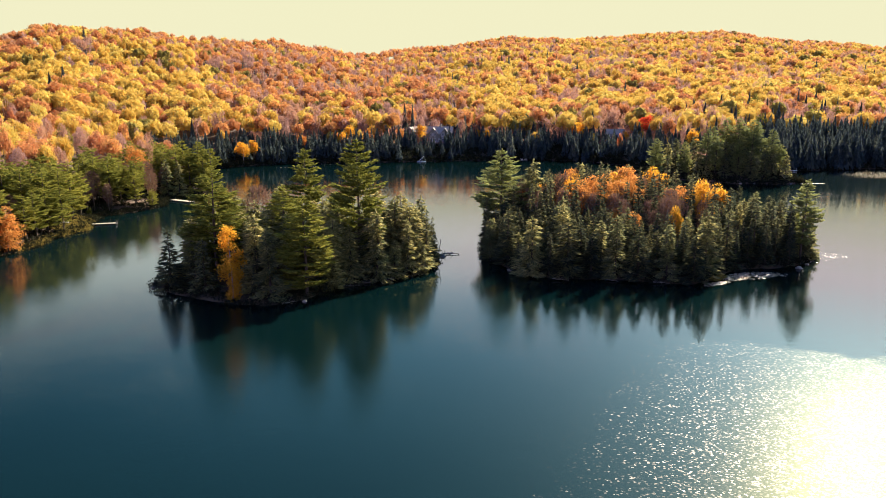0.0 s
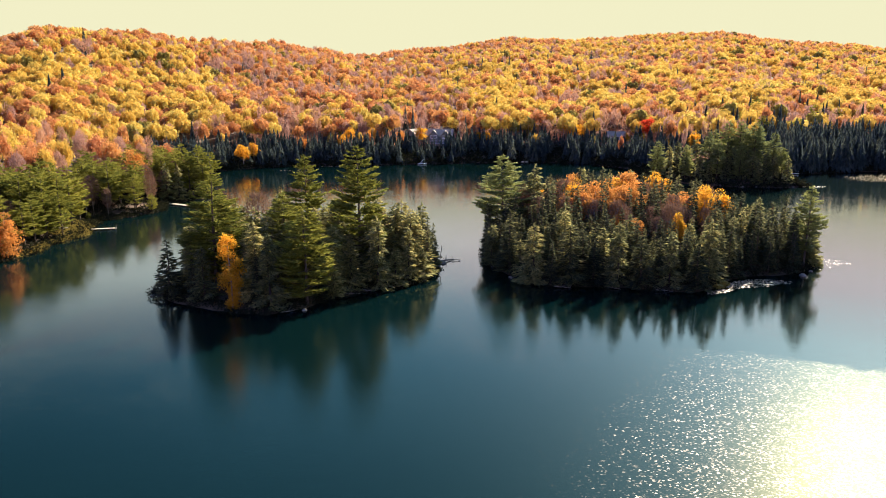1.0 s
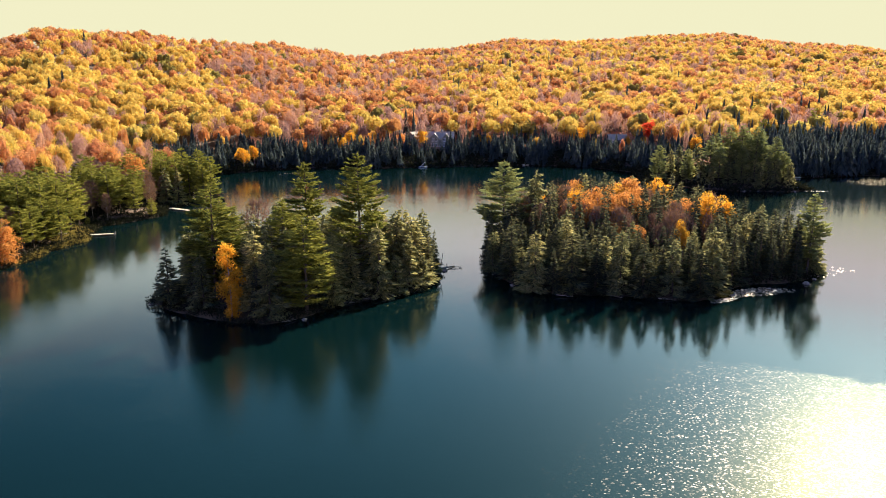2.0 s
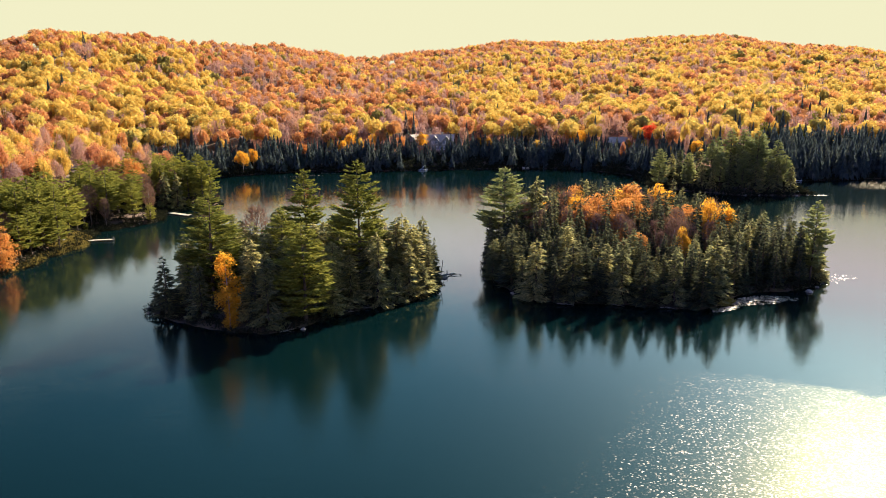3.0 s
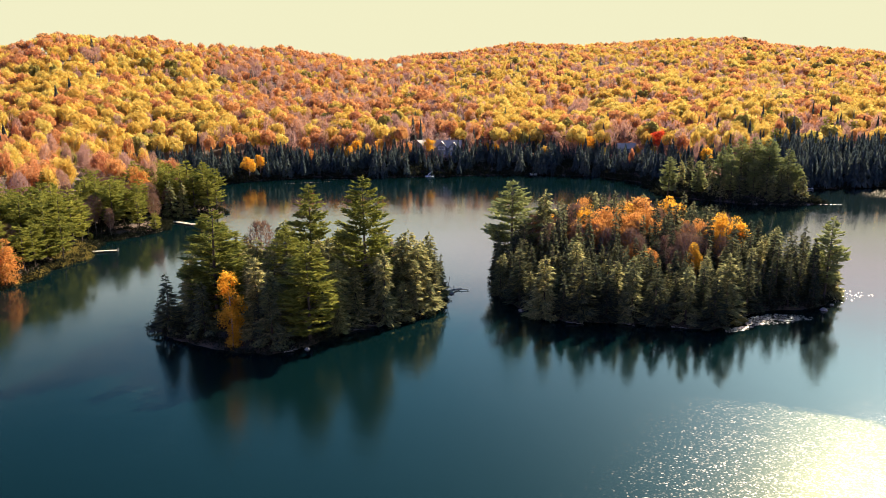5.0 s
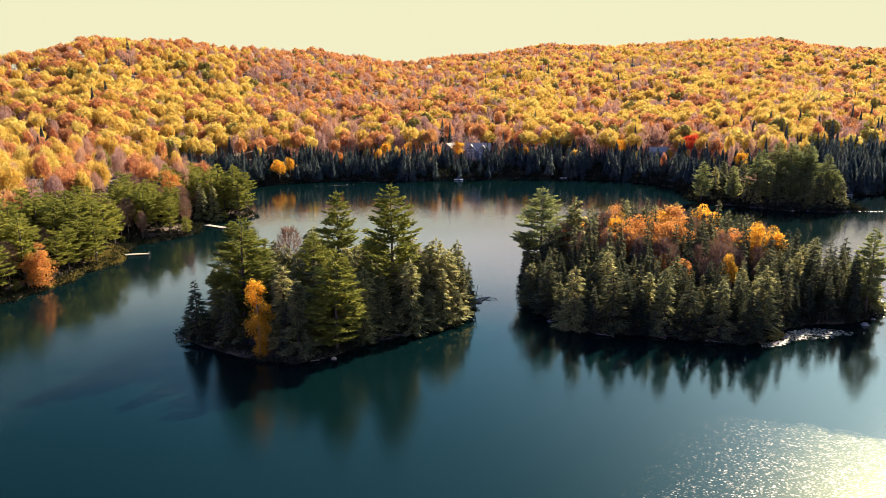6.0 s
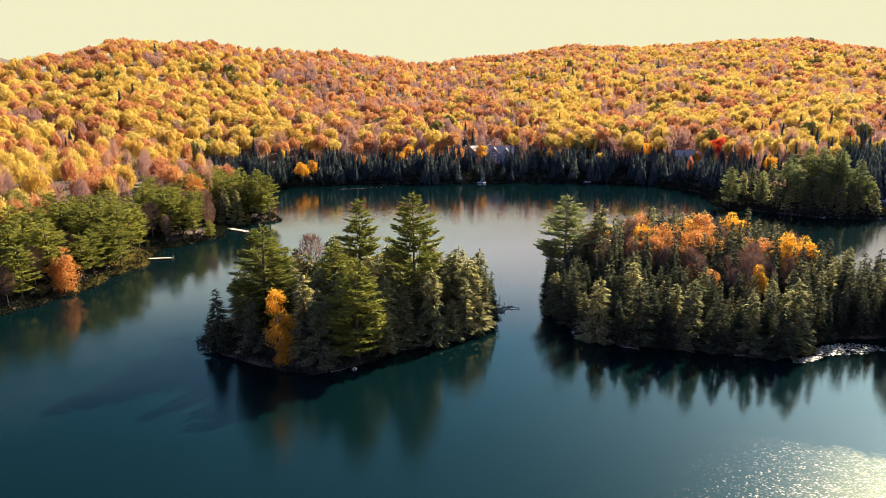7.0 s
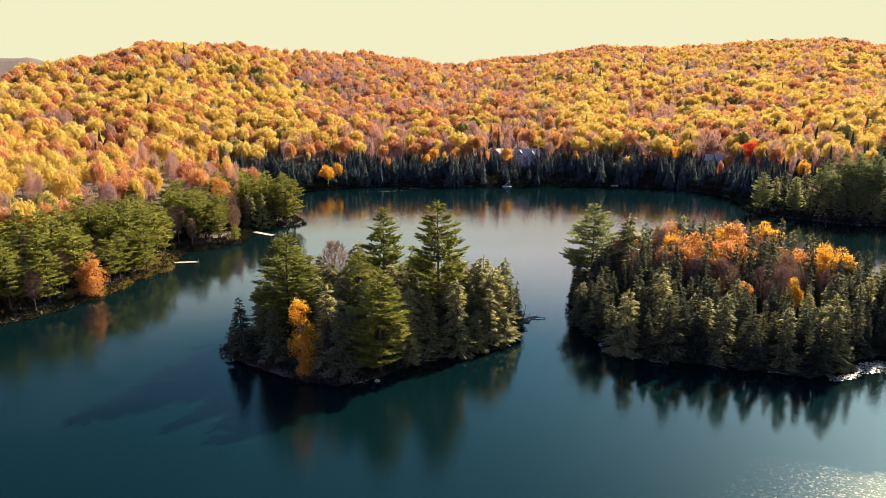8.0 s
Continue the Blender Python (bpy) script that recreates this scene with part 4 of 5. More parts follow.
    scatter("green_forest", "hillside trees still in olive-green leaf", "forest", F_GREEN, sets["green"], "leafy", (260, 130, 60), 34)
    scatter("hill_firs", "dark conifers standing among the autumn hillside", "forest", F_FIR, sets["fir"], "fir", (320, 180, 110), 35)
    scatter("shore_firs", "dense belt of dark conifers along the far shore", "forest", F_FIR, sets["shorefir"], "fir", (170, 120, 80), 36)
    k = np.array([(1, 0), (-0.5, 0.87), (-0.5, -0.87)])
    vs, fs = [], []
    for i, (x, y, zz, h) in enumerate(stems):
        w = g.uniform(0.12, 0.22)
        bx, by = g.normal(0, 0.4, 2)
        vs += [(x + w * p, y + w * q, zz - 0.5) for p, q in k] + [(x + bx + 0.4 * w * p, y + by + 0.4 * w * q, zz + h * 0.8) for p, q in k]
        o = 6 * i
        fs += [(o, o + 1, o + 4, o + 3), (o + 1, o + 2, o + 5, o + 4), (o + 2, o, o + 3, o + 5)]
    tagged(new("forest_trunks", mesh_of("forest_trunks", vs, fs, PALE)), "pale slender trunks of the hillside forest", "tree trunks", kind="stuff")


CLEAR = [(-88, 454, 12), (-101, 458, 6), (24, 470, 8), (43, 456, 6)]
build_forest()


# ---- west shore: close ranks of pines, low growth and grass ----
def along_west(seed, tries, near, far_, gap, action):
    g = np.random.default_rng(seed)
    done = [(o.location.x, o.location.y) for o in scene.objects if o.get("group", "") == "trees on " + WEST]
    for _ in range(tries):
        x, y = g.uniform(-190, -138), g.uniform(112, 292)
        d = float(shore_distance(x, y)[0])
        if near < d < far_ and min(math.hypot(x - a, y - b) for a, b in done) > gap and not (y > 236 and y < 247 and d < 6) and not (183 < y < 197 and d < 4) and math.hypot(x + 139.8, y - 155.0) > 4.5:
            done.append((x, y))
            action(g, x, y, d)


def west_tree(g, x, y, d):
    q = g.uniform()
    if 200 < y < 214 or 236 < y < 254:
        plant("bare", x, y, g.uniform(9, 13), WEST)
    elif q < 0.62:
        plant("pine", x, y, g.uniform(12, 18), WEST, wide=1.0)
    elif q < 0.76:
        plant("cedar", x, y, g.uniform(7, 12), WEST)
    else:
        plant("bare", x, y, g.uniform(9, 13), WEST)


along_west(41, 2200, 2.4, 30, 4.4, west_tree)


def low_growth(name, label, rows, mat, seed, per, size, up):
    """Many small tufts in one mesh. rows: x, y, z, radius, height."""
    g = np.random.default_rng(seed)
    vs, ts = [], []
    for x, y, z, r, h in rows:
        a, q = g.uniform(0, 2 * math.pi, per), np.sqrt(g.uniform(0, 1, per))
        at = np.stack([x + np.cos(a) * q * r, y + np.sin(a) * q * r, z + g.uniform(0, 1, per) * h * (1 - 0.6 * q * q)], 1)
        way = np.stack([np.cos(a) * 0.6, np.sin(a) * 0.6, np.full(per, up)], 1) + g.normal(0, 0.45, (per, 3))
        k = size * g.uniform(0.6, 1.3, per)
        v, f = kites(g, at, way, k, k * 0.5, 1.0)
        vs.append(v)
        ts.append(np.full(len(v), g.uniform()))
    v = np.concatenate(vs)
    me = mesh_of(name, v, np.arange(len(v)).reshape(-1, 4), mat, np.concatenate(ts))
    tagged(new(name, me), label, "undergrowth", kind="stuff")


def rim_rows(which, seed, step, inset, r0, r1, h0, h1):
    g = np.random.default_rng(seed)
    poly = ISLES[which]
    rows = []
    for (ax, ay), (bx, by) in zip(poly, np.roll(poly, -1, 0)):
        ln = math.hypot(bx - ax, by - ay)
        nx, ny = -(by - ay) / ln, (bx - ax) / ln
        for k in range(max(1, int(ln / step))):
            t = (k + g.uniform()) / max(1, int(ln / step))
            o = g.uniform(*inset)
            x, y = ax + (bx - ax) * t + nx * o, ay + (by - ay) * t + ny * o
            rows.append((x, y, isle_height(o) - 0.15, g.uniform(r0, r1), g.uniform(h0, h1)))
    return rows


# Shade under the bank trees is mixed into this near-black leaf colour
SHADED_SHRUB = foliage("shaded_shrub_leaves", [(0.014, 0.018, 0.012), (0.026, 0.028, 0.016), (0.046, 0.040, 0.023)], 0.2, "island", 0.5)
low_growth("island_shrubs", "low shrubs overhanging the small island's bank, coloured dark for tree shade", rim_rows("small", 51, 0.9, (-0.3, 3.0), 0.7, 1.5, 0.8, 2.6), SHADED_SHRUB, 52, 60, 0.5, 0.5)
low_growth("island_shrubs", "low shrubs overhanging the large island's bank, coloured dark for tree shade", rim_rows("large", 53, 0.9, (-0.3, 3.0), 0.7, 1.5, 0.8, 2.6), SHADED_SHRUB, 54, 60, 0.5, 0.5)


def shore_rows(seed, tries, x0, x1, y0, y1, near, far_, r, h):
    g = np.random.default_rng(seed)
    x, y = g.uniform(x0, x1, tries), g.uniform(y0, y1, tries)
    d = shore_distance(x, y)
    ok = (d > near) & (d < far_)
    z = land_height(x, y)
    return [(a, b, c - 0.05, g.uniform(*r), g.uniform(*h)) for a, b, c in zip(x[ok], y[ok], z[ok])]


low_growth("shore_grass", "dry yellow grass along the west bank", shore_rows(61, 9000, -165, -136, 158, 200, 0.0, 2.6, (0.3, 0.8), (0.2, 0.6)), GRASS, 62, 18, 0.4, 1.2)
# growth below the trees: the shade there is put into its leaf colour
low_growth("west_undergrowth", "low brown and green undergrowth, darkened for the shade below the pines", shore_rows(63, 3000, -190, -138, 115, 290, 1.4, 30, (0.6, 1.4), (0.5, 1.8)), SHADED_SHRUB, 64, 26, 0.6, 0.6)
low_growth("west_bank_growth", "growth overhanging the west waterline, coloured dark for tree shade", shore_rows(73, 15000, -190, -136, 112, 290, -0.8, 3.2, (0.5, 1.2), (0.5, 1.6)), SHADED_SHRUB, 74, 14, 0.6, 0.4)
low_growth("far_undergrowth", "undergrowth along the far shore, coloured dark for tree shade", shore_rows(65, 22000, -210, 180, 330, 470, -0.5, 26, (1.0, 2.2), (1.2, 3.6)), SHADED_SHRUB, 66, 9, 1.5, 0.5)

low_growth("hill_understory", "russet saplings and brush behind the far conifers", shore_rows(75, 16000, -210, 190, 345, 560, 22, 85, (1.2, 2.6), (2.0, 4.5)), F_BARE, 76, 12, 1.3, 0.8)
low_growth("sedge", "yellow-green sedge at the large island's bank", [(31.5 + 0.6 * i, 160.2 + 0.75 * i, 0.0, 0.8, 0.9) for i in range(5)], GRASS, 78, 60, 0.5, 1.2)
# a strip over the pale bank, its colour dark in place of shade
low_growth("far_bank_growth", "dense growth overhanging the far waterline, coloured dark for shade", shore_rows(67, 60000, -210, 180, 330, 470, -0.9, 2.4, (0.7, 1.5), (0.6, 1.8)), SHADED_SHRUB, 68, 8, 1.0, 0.4)
low_growth("dock_grass", "dry tufted grass on the bank by the dock", shore_rows(69, 2600, -160, -140, 180, 200, -0.2, 9, (0.3, 0.8), (0.2, 0.7)), GRASS, 70, 14, 0.45, 1.1)

# ---- single trees of the far shore ----
FAR_SHORE = "the far shore"
for key, x, y, h, wide in (("red", 43, 456, 19, 1.1), ("pine", 117, 512, 23, 0.8), ("pine", 150, 505, 21, 0.8), ("pine", 163, 498, 20, 0.9), ("pine", 195, 520, 20, 0.8),
                           ("pine", -153, 450, 21, 0.7), ("cedar", -33, 480, 17, 1.0), ("orange", -163, 409, 13, 1.2), ("gold", -141, 417, 13, 0.9), ("orange", -126, 424, 14, 1.1),
                           ("gold", -184, 372, 14, 1.2), ("gold", -183, 383, 12, 1.1), ("gold", -98, 445, 15, 1.1), ("gold", -56, 452, 13, 0.95), ("gold", -63, 456, 12, 0.7), ("gold", -4, 470, 17, 1.1),
                           ("gold", -9, 478, 18, 1.2), ("gold", 3, 468, 14, 1.0), ("orange", -110, 440, 13, 1.0), ("gold", 30, 458, 9, 1.1), ("gold", -140, 428, 15, 1.2), ("gold", -128, 436, 14, 1.0),
                           ("pine", 98, 470, 17, 1.0), ("pine", 107, 452, 18, 1.0), ("pine", 128, 456, 17, 1.0)):
    plant(key, x, y, h, FAR_SHORE, wide=wide)


# ---- houses ----
def gable(bm, x0, x1, y0, y1, z0, z1, along="x", thick=0.25):
    """A pitched roof slab: eaves at z0, ridge at z1."""
    if along == "x":
        ym = (y0 + y1) / 2
        prof = [(y0, z0), (ym, z1), (y1, z0), (y1, z0 - thick), (ym, z1 - thick), (y0, z0 - thick)]
        ends = [[bm.verts.new((x, a, b)) for a, b in prof] for x in (x0, x1)]
    else:
        xm = (x0 + x1) / 2
        prof = [(x0, z0), (xm, z1), (x1, z0), (x1, z0 - thick), (xm, z1 - thick), (x0, z0 - thick)]
        ends = [[bm.verts.new((a, y, b)) for a, b in prof] for y in (y0, y1)]
    n = 6
    for i in range(n):
        bm.faces.new((ends[0][i], ends[0][(i + 1) % n], ends[1][(i + 1) % n], ends[1][i]))
    for e in ends:
        bm.faces.new((e[0], e[1], e[4], e[5]))
        bm.faces.new((e[1], e[2], e[3], e[4]))
    return bm


def gable_wall(bm, x0, x1, y0, y1, z0, z1, z2, along="x"):
    """A house body whose ends rise to the ridge at z2."""
    if along == "x":
        prof = [(y0, z0), (y1, z0), (y1, z1), ((y0 + y1) / 2, z2), (y0, z1)]
        ends = [[bm.verts.new((x, a, b)) for a, b in prof] for x in (x0, x1)]
    else:
        prof = [(x0, z0), (x1, z0), (x1, z1), ((x0 + x1) / 2, z2), (x0, z1)]
        ends = [[bm.verts.new((a, y, b)) for a, b in prof] for y in (y0, y1)]
    for i in range(5):
        bm.faces.new((ends[0][i], ends[0][(i + 1) % 5], ends[1][(i + 1) % 5], ends[1][i]))
    bm.faces.new(ends[0])
    bm.faces.new(ends[1])
    return bm


m, n, l = material("window_glass")
b = n.new("ShaderNodeBsdfPrincipled")
b.inputs["Base Color"].default_value, b.inputs["Roughness"].default_value, b.inputs["Metallic"].default_value = (0.10, 0.13, 0.15, 1), 0.06, 0.0
b.inputs["Specular IOR Level"].default_value = 0.8
o = n.new("ShaderNodeOutputMaterial")
l.new(b.outputs[0], o.inputs[0])
GLASS = m


def window(parent, x, y, z, w, h):
    """A window on a wall that faces south: frame, pane and sill."""
    bm = bmesh.new()
    for a in ((x - w / 2, y - 0.08, z, x - w / 2 + 0.14, y + 0.1, z + h), (x + w / 2 - 0.14, y - 0.08, z, x + w / 2, y + 0.1, z + h), (x - 0.06, y - 0.07, z + 0.14, x + 0.06, y + 0.1, z + h - 0.14),
              (x - w / 2 + 0.14, y - 0.08, z, x + w / 2 - 0.14, y + 0.1, z + 0.14), (x - w / 2 + 0.14, y - 0.08, z + h - 0.14, x + w / 2 - 0.14, y + 0.1, z + h)):
        box(bm, *a)
    f = part("window", bm, WHITE, parent, "white-framed window")
    part("pane", boxed(x - w / 2 + 0.1, y - 0.02, z + 0.1, x + w / 2 - 0.1, y + 0.06, z + h - 0.1), GLASS, f, "dark reflecting pane")
    part("sill", boxed(x - w / 2 - 0.1, y - 0.2, z - 0.1, x + w / 2 + 0.1, y - 0.085, z), WHITE, f)


def lake_house(x, y, z):
    e = empty("house", pose(x, y, z, 0, 0, 4))
    part("wall", gable_wall(bmesh.new(), -8.5, 8.5, 0, 9, -3, 5.6, 9.6), WALLP, e, "dark grey clapboard walls")
    part("roof", gable(bmesh.new(), -9.1, 9.1, -0.8, 9.8, 5.45, 10.1), ROOFP, e, "light grey-brown shingle roof")
    for gx, w, top in ((-3.4, 6.2, 9.3), (4.2, 5.2, 9.0)):
        part("gable_wall", gable_wall(bmesh.new(), gx - w / 2, gx + w / 2, -1.2, 4.0, -2.9, 6.0, top - 0.2, "y"), WALLP, e, "projecting gable wall")
        part("gable_roof", gable(bmesh.new(), gx - w / 2 - 0.4, gx + w / 2 + 0.4, -1.7, 4.4, 5.8, top + 0.15, "y"), ROOFP, e)
        window(e, gx - 1.15, -1.2, 4.2, 1.7, 2.0)
        window(e, gx + 1.15, -1.2, 4.2, 1.7, 2.0)
        window(e, gx - 1.15, -1.2, 0.9, 1.7, 1.9)
        window(e, gx + 1.15, -1.2, 0.9, 1.7, 1.9)
    window(e, 0.6, 0.0, 0.6, 1.4, 2.3)
    window(e, 7.6, 0.0, 3.6, 1.3, 1.6)
    part("chimney", boxed(0.4, 3.8, 8.0, 1.5, 4.9, 11.4, bevel=0.08), STONE, e, "stone chimney")
    part("deck", boxed(-8.6, -4.4, -0.1, 8.6, -1.25, 0.15, bevel=0.03), PLANK, e, "weathered plank deck")
    part("handrail", boxed(-8.6, -4.42, 1.05, 8.6, -4.3, 1.17), WHITE, e)
    for k in range(13):
        px = -8.5 + k * 17.0 / 12
        part("post", boxed(px - 0.05, -4.4, 0.15, px + 0.05, -4.32, 1.05), WHITE, e)
    for px in (-8.2, -4.1, 0, 4.1, 8.2):
        part("pillar", boxed(px - 0.15, -4.2, -5.0, px + 0.15, -3.9, -0.1), PLANK, e)
    return tagged(e, "grey lakeside house with twin gables and a deck", "house")


def cottage(x, y, z, w, dpt, turn, label):
    e = empty("cottage", pose(x, y, z, 0, 0, turn))
    part("wall", gable_wall(bmesh.new(), -w / 2, w / 2, 0, dpt, -2.5, 3.0, 5.4), WALLP, e)
    part("roof", gable(bmesh.new(), -w / 2 - 0.6, w / 2 + 0.6, -0.7, dpt + 0.7, 2.8, 5.9), ROOFP, e, "pale weathered shingle roof")
    window(e, -w / 4, 0, 0.8, 1.5, 1.4)
    window(e, w / 4, 0, 0.8, 1.5, 1.4)
    part("door", boxed(-0.5, -0.06, -0.4, 0.5, 0.05, 1.75), WHITE, e, "white door")
    part("chimney", boxed(w / 4, dpt / 2 + 0.4, 4.4, w / 4 + 0.8, dpt / 2 + 1.2, 6.8, bevel=0.06), STONE, e)
    return tagged(e, label, "cottage")


lake_house(-87.5, 452, ground_height(-87.5, 452) + 1.2)
cottage(-103, 459, ground_height(-103, 459) + 3.2, 7.5, 7.5, 60, "grey cottage wing half hidden behind the house")
cottage(24.5, 466, ground_height(24.5, 466) + 2.6, 11, 8, 2, "cottage with a pale grey roof among conifers")


# ---- docks, rafts and boats ----
def dock(name, x, y, turn, length, width, label):
    """A plank dock on posts from the bank out over the water."""
    e = empty(name, pose(x, y, 0.0, 0, 0, turn))
    k = int(length / 0.45)
    first = boxed(0.01, -width / 2, 0.42, 0.42, width / 2, 0.48)
    p = part("plank", first, PLANK, e)
    for i in range(1, k):
        q = new("plank", p.data)
        q.parent = e
        q.location = (i * 0.45, 0, 0.008 * math.sin(i * 2.3))
    for sgn in (-1, 1):
        part("stringer", boxed(0, sgn * (width / 2 - 0.1) - 0.06, 0.24, length, sgn * (width / 2 - 0.1) + 0.06, 0.415), DRIFT, e)
        for f in (0.12, 0.5, 0.98):
            v, fc = tube([(length * f, sgn * width / 2, -1.8), (length * f, sgn * width / 2, 0.2), (length * f, sgn * width / 2, 1.15 if f > 0.9 else 0.46)], [0.09, 0.09, 0.085], 8)
            o = new("post", mesh_of("post", v, fc, DRIFT))
            o.parent = e
    return tagged(e, label, "dock")


dock("dock", -148.2, 192.6, 26, 10.3, 1.5, "sun-bleached plank dock on posts at the west bank")
dock("dock", -151.0, 245.6, -20, 12.5, 2.2, "short pale plank dock below the pines")
dock("dock", 100.0, 398.0, 8, 9.0, 1.5, "short pale plank dock on the far shore")


def raft(x, y, turn, w, label, pole=False):
    e = empty("swim_raft", pose(x, y, 0, 0, 0, turn))
    part("deck", boxed(-w / 2, -1.3, 0.34, w / 2, 1.3, 0.56, bevel=0.03), WHITE, e, "white-painted deck")
    for sx in (-w / 3, w / 3):
        v, f = tube([(sx, -1.25, 0.12), (sx, 0, 0.12), (sx, 1.25, 0.12)], [0.3, 0.3, 0.3], 10)
        o = new("float", mesh_of("float", v, f, HULL))
        o.parent = e
    for k in (0.55, 0.85, 1.15):
        part("rung", boxed(w / 2 - 0.25, 0.2, k, w / 2 - 0.2, 0.8, k + 0.05), WHITE, e)
    for sy in (0.2, 0.76):
        part("ladder_rail", boxed(w / 2 - 0.26, sy, -0.4, w / 2 - 0.19, sy + 0.05, 1.45), WHITE, e)
    if pole:
        v, f = tube([(-1.6, 0.4, 0.55), (0.2, 0.4, 2.4), (1.4, 0.4, 3.5)], [0.11, 0.09, 0.07], 6)
        o = tagged(new("slide", mesh_of("slide", v, f, WHITE)), "slanting white diving pole")
        o.parent = e
        for sx, h in ((-0.6, 1.55), (0.3, 2.5)):
            part("brace", boxed(sx - 0.05, 0.35, 0.56, sx + 0.05, 0.45, h), WHITE, e)
    return tagged(e, label, "raft")


raft(-90, 413.2, 5, 5.2, "white swim raft with a slanting pole", True)
raft(112, 396.5, -5, 4.0, "small white swim raft on dark water")
raft(56, 398.0, 10, 3.4, "small white raft by the far bank")


def rowboat(x, y, z, turn, length, mat, label, heel=0):
    """An open boat: a lofted hull with thwarts."""
    e = empty("rowboat", pose(x, y, z, heel, 0, turn))
    prof = []
    for s in np.linspace(0, 1, 9):
        half = 0.72 * math.sin(min(1, s * 1.15 + 0.06) * math.pi * 0.92) ** 0.6 if s < 0.97 else 0.03
        keel = 0.12 * (2 * s - 1) ** 4 * 2
        prof.append([(length * (s - 0.5), a * half, keel + 0.58 * abs(a) ** 1.7 + 0.1 * (2 * s - 1) ** 2 * abs(a)) for a in (-1, -0.8, -0.45, 0, 0.45, 0.8, 1)])
    vs = [p for ring in prof for p in ring]
    fs = [(i * 7 + j, i * 7 + j + 1, i * 7 + j + 8, i * 7 + j + 7) for i in range(8) for j in range(6)]
    o = new("hull", mesh_of("hull", vs, fs, mat))
    o.parent = e
    th = o.modifiers.new("thick", "SOLIDIFY")
    th.thickness = 0.06
    for sx in (-0.22, 0.12):
        part("thwart", boxed(length * sx - 0.13, -0.5, 0.36, length * sx + 0.13, 0.5, 0.41), PLANK, e)
    return tagged(e, label, "boat")


rowboat(-31, 438.5, -0.12, 15, 4.6, WHITE, "white open boat moored at the far shore")
rowboat(-149.5, 186.0, ground_height(-149.5, 186.0) + 0.75, 35, 4.2, WHITE, "white rowing boat overturned on the grassy bank", heel=180)
rowboat(97, 343.5, ground_height(97, 343.5) + 0.05, 60, 4.0, WHITE, "white boat drawn up on the far point")


# ---- fallen wood, rocks and lily pads ----
def log(points, r, label, twigs=0, seed=0):
    g = np.random.default_rng(seed)
    pts = np.asarray(points, float)
    k = np.linspace(0, 1, 10)
    line = np.stack([np.interp(k, np.linspace(0, 1, len(pts)), pts[:, c]) for c in range(3)], 1)
    line += g.normal(0, 0.05, line.shape)
    pieces = [tube(line, r * (1.05 - 0.75 * k), 7)]
    for _ in range(twigs):
        f = g.uniform(0.25, 0.95)
        p = np.array([np.interp(f, k, line[:, c]) for c in range(3)])
        d = unit(g.normal(0, 1, 3) + [0, 0, 0.5]) * g.uniform(0.6, 2.0)
        pieces.append(tube([p, p + d * 0.5 + [0, 0, 0.1], p + d], [r * 0.3, r * 0.2, r * 0.08], 4))
    v, f = join(pieces)
    tagged(new("fallen_log", mesh_of("fallen_log", v, f, DRIFT)), label, "log")


log([(-33.5, 169, 0.7), (-30.5, 173.5, 0.35), (-28.6, 176.8, 0.12)], 0.30, "grey fallen log reaching into the water", 9, 1)
log([(-32.5, 171, 0.5), (-29.8, 175, 0.3), (-26.8, 175.6, 0.15)], 0.2, "thin bleached trunk lying in the shallows", 7, 2)
log([(-31.0, 167, 0.4), (-30.2, 167.5, 3.2), (-30.0, 167.6, 5.5)], 0.13, "dead snag standing at the island's tip", 5, 3)
for i, (x, y, a) in enumerate(((-44, 141.5, 30), (-41.5, 144.5, 10), (-38, 147.8, 50), (-36, 149.6, 20), (-52, 127.6, 60), (-1, 154.6, 5), (9.5, 156.2, -15), (20, 156, 12))):
    ca, sa = math.cos(radians(a)), math.sin(radians(a))
    log([(x - 1.6 * ca, y - 1.6 * sa, 0.45), (x, y, 0.3), (x + 2.0 * ca, y + 2.0 * sa, 0.15)], 0.11, "bleached driftwood stem along the bank", 4, 10 + i)


def rock(x, y, z, r, seed, label):
    bm = bmesh.new()
    bmesh.ops.create_icosphere(bm, subdivisions=2, radius=r)
    for v in bm.verts:
        q = noise.noise(v.co * (1.4 / r) + Vector((seed * 3.1, 0, 0)))
        v.co *= 1 + 0.35 * q
        v.co.z *= 0.6
    me = bpy.data.meshes.new("rock")
    bm.to_mesh(me)
    bm.free()
    me.materials.append(ROCK)
    ob = tagged(new("rock", me), label, "rock", "rocks along the shore")
    ob.location = (x, y, z)
    ob.rotation_euler = (0, 0, seed * 1.7)


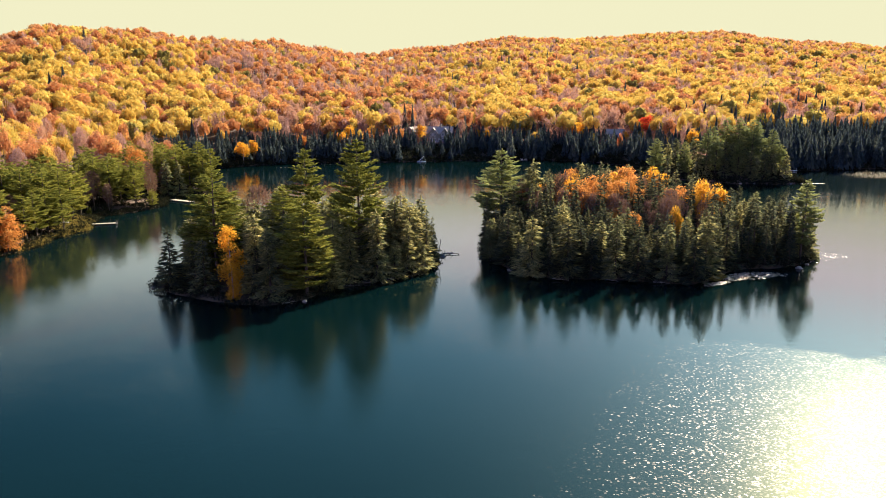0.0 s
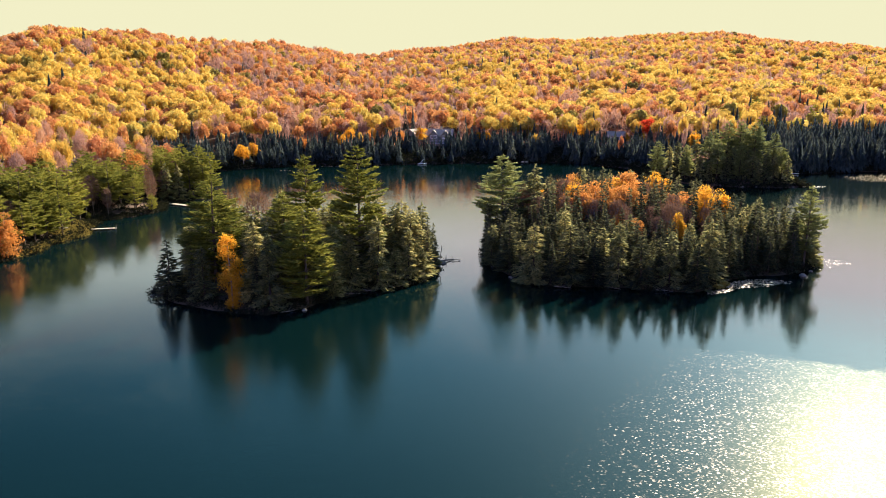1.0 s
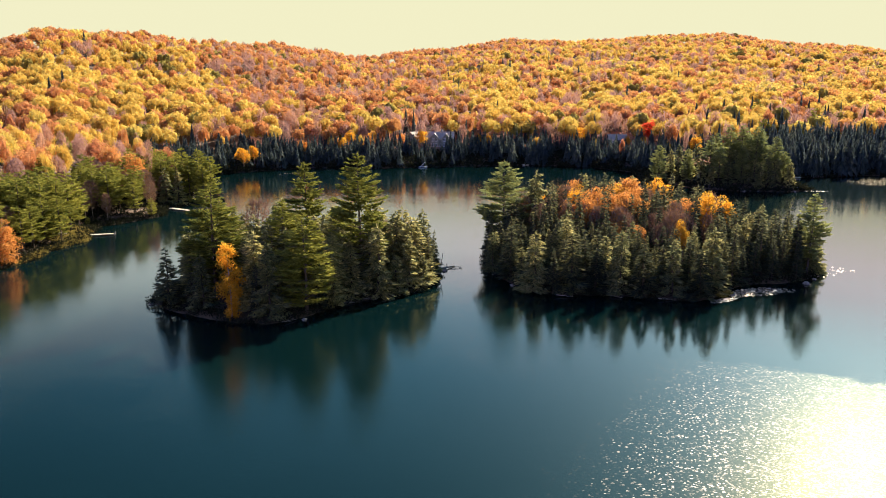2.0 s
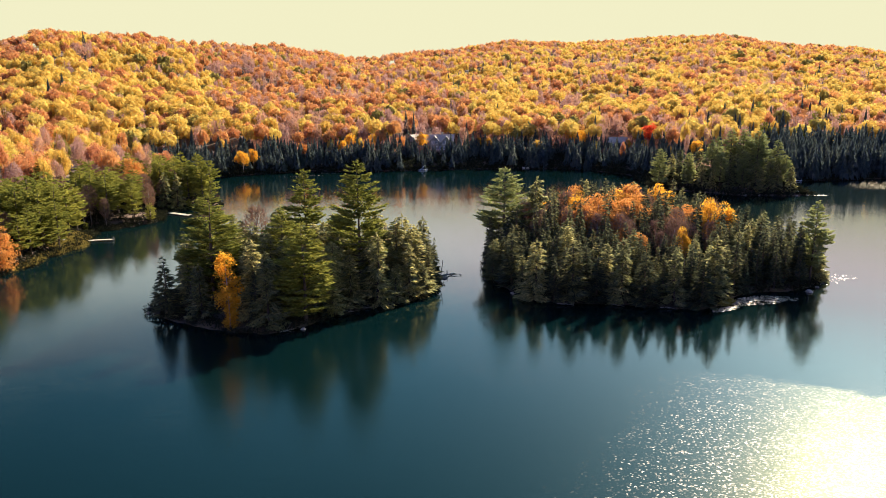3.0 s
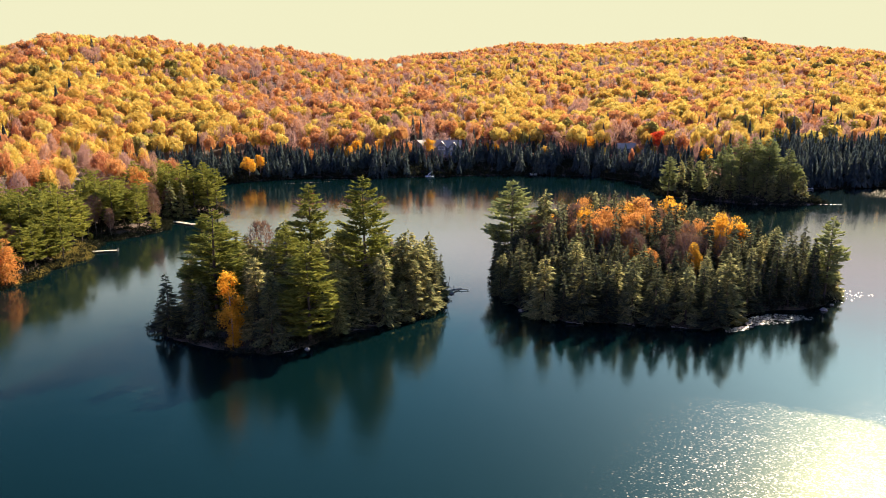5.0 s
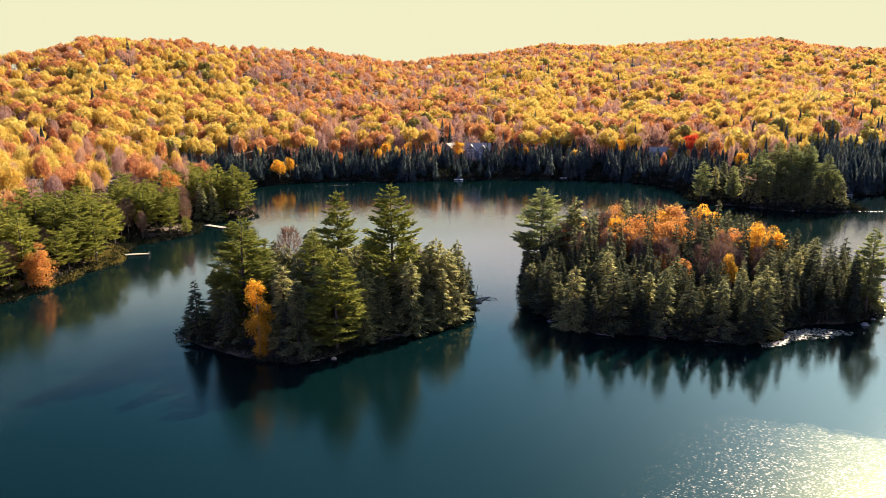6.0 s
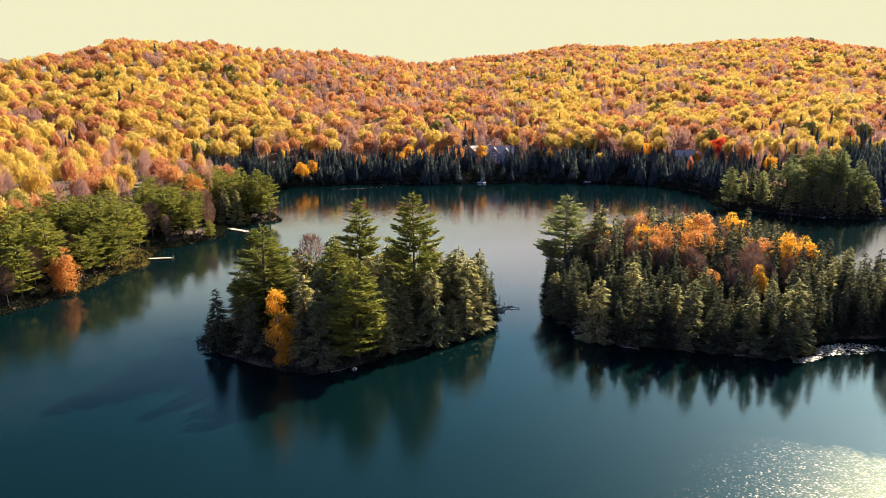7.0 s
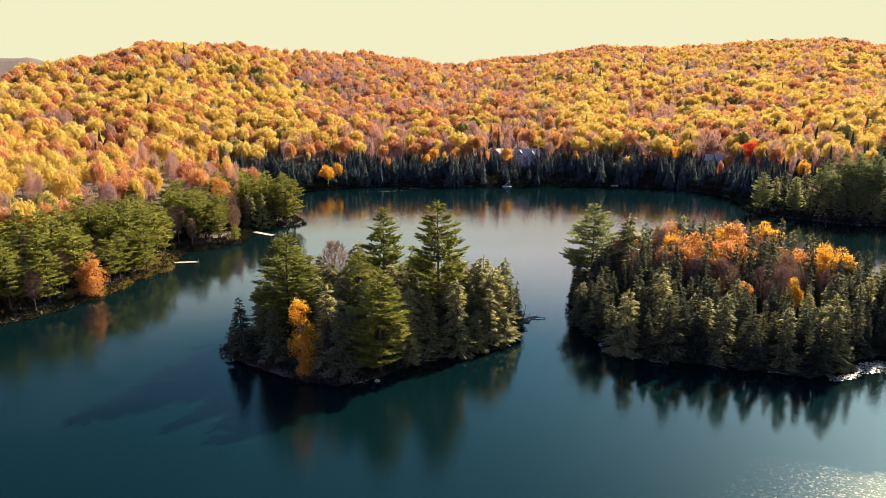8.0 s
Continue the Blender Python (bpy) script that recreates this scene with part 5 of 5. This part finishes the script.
g = np.random.default_rng(71)
for i, (x, y) in enumerate(((-31.2, 169.0), (-31.8, 171.4), (-30.4, 172.0), (-86, 136), (-84.5, 133.2), (-18, 170.5), (-12.6, 161.4), (56, 180), (58.5, 187), (59, 192), (53, 175.5), (35, 163), (-49.6, 129.6), (-148, 223), (-147, 231), (-142, 266), (-143.5, 269), (74, 338), (80, 338.4), (88, 339), (96, 340.5), (101, 342.8))):
    rock(x, y, 0.08, float(g.uniform(0.35, 0.9)), i + 1, "grey granite boulder at the water's edge")


def lily_pads(name, centres, count, seed):
    g = np.random.default_rng(seed)
    vs, fs, ts = [], [], []
    k = 9
    for _ in range(count):
        cx, cy, sx, sy, turn = centres[int(g.integers(len(centres)))]
        a, q = g.uniform(0, 2 * math.pi), math.sqrt(g.uniform())
        dx, dy = sx * q * math.cos(a), sy * q * math.sin(a)
        ct, st = math.cos(radians(turn)), math.sin(radians(turn))
        x, y = cx + ct * dx - st * dy, cy + st * dx + ct * dy
        r, tx, ty = g.uniform(0.07, 0.21), *g.normal(0, 0.09, 2)
        o = len(vs)
        a0 = g.uniform(0, 6.28)
        vs.append((x, y, 0.035))
        for j in range(k):
            b = a0 + 0.25 + j * (6.283 - 0.5) / (k - 1)
            px, py = r * math.cos(b), r * math.sin(b)
            vs.append((x + px, y + py, 0.04 + abs(px * tx + py * ty) + g.uniform(0, 0.015)))
        fs += [(o, o + 1 + j, o + 2 + j) for j in range(k - 1)]
        ts += [g.uniform()] * (k + 1)
    tagged(new(name, mesh_of(name, vs, fs, LILY, ts)), "floating lily pads on calm water, pale sun glint in their colour", "lily pads", kind="stuff")


lily_pads("lily_pads", [(37.0, 164.5, 4.2, 2.2, 45), (43, 168, 6.0, 2.4, 10), (32, 158.2, 4.0, 1.1, 40), (40, 166, 6.5, 3.0, 25)], 900, 81)
lily_pads("lily_pads", [(61.0, 196.5, 3.5, 3.0, 20), (59.5, 185.5, 4.5, 2.2, 40), (64, 191, 5.0, 3.0, 0)], 110, 82)
lily_pads("lily_pads", [(-150, 372, 14, 1.2, 35), (-140, 391, 7, 0.8, 10), (106, 344, 6, 1.2, 10)], 300, 83)


def edge_tree(g, x, y, d):
    plant("cedar" if g.uniform() < 0.55 else "pine", x, y, g.uniform(3, 7), WEST, wide=1.1)


along_west(43, 500, 0.8, 4.0, 3.6, edge_tree)
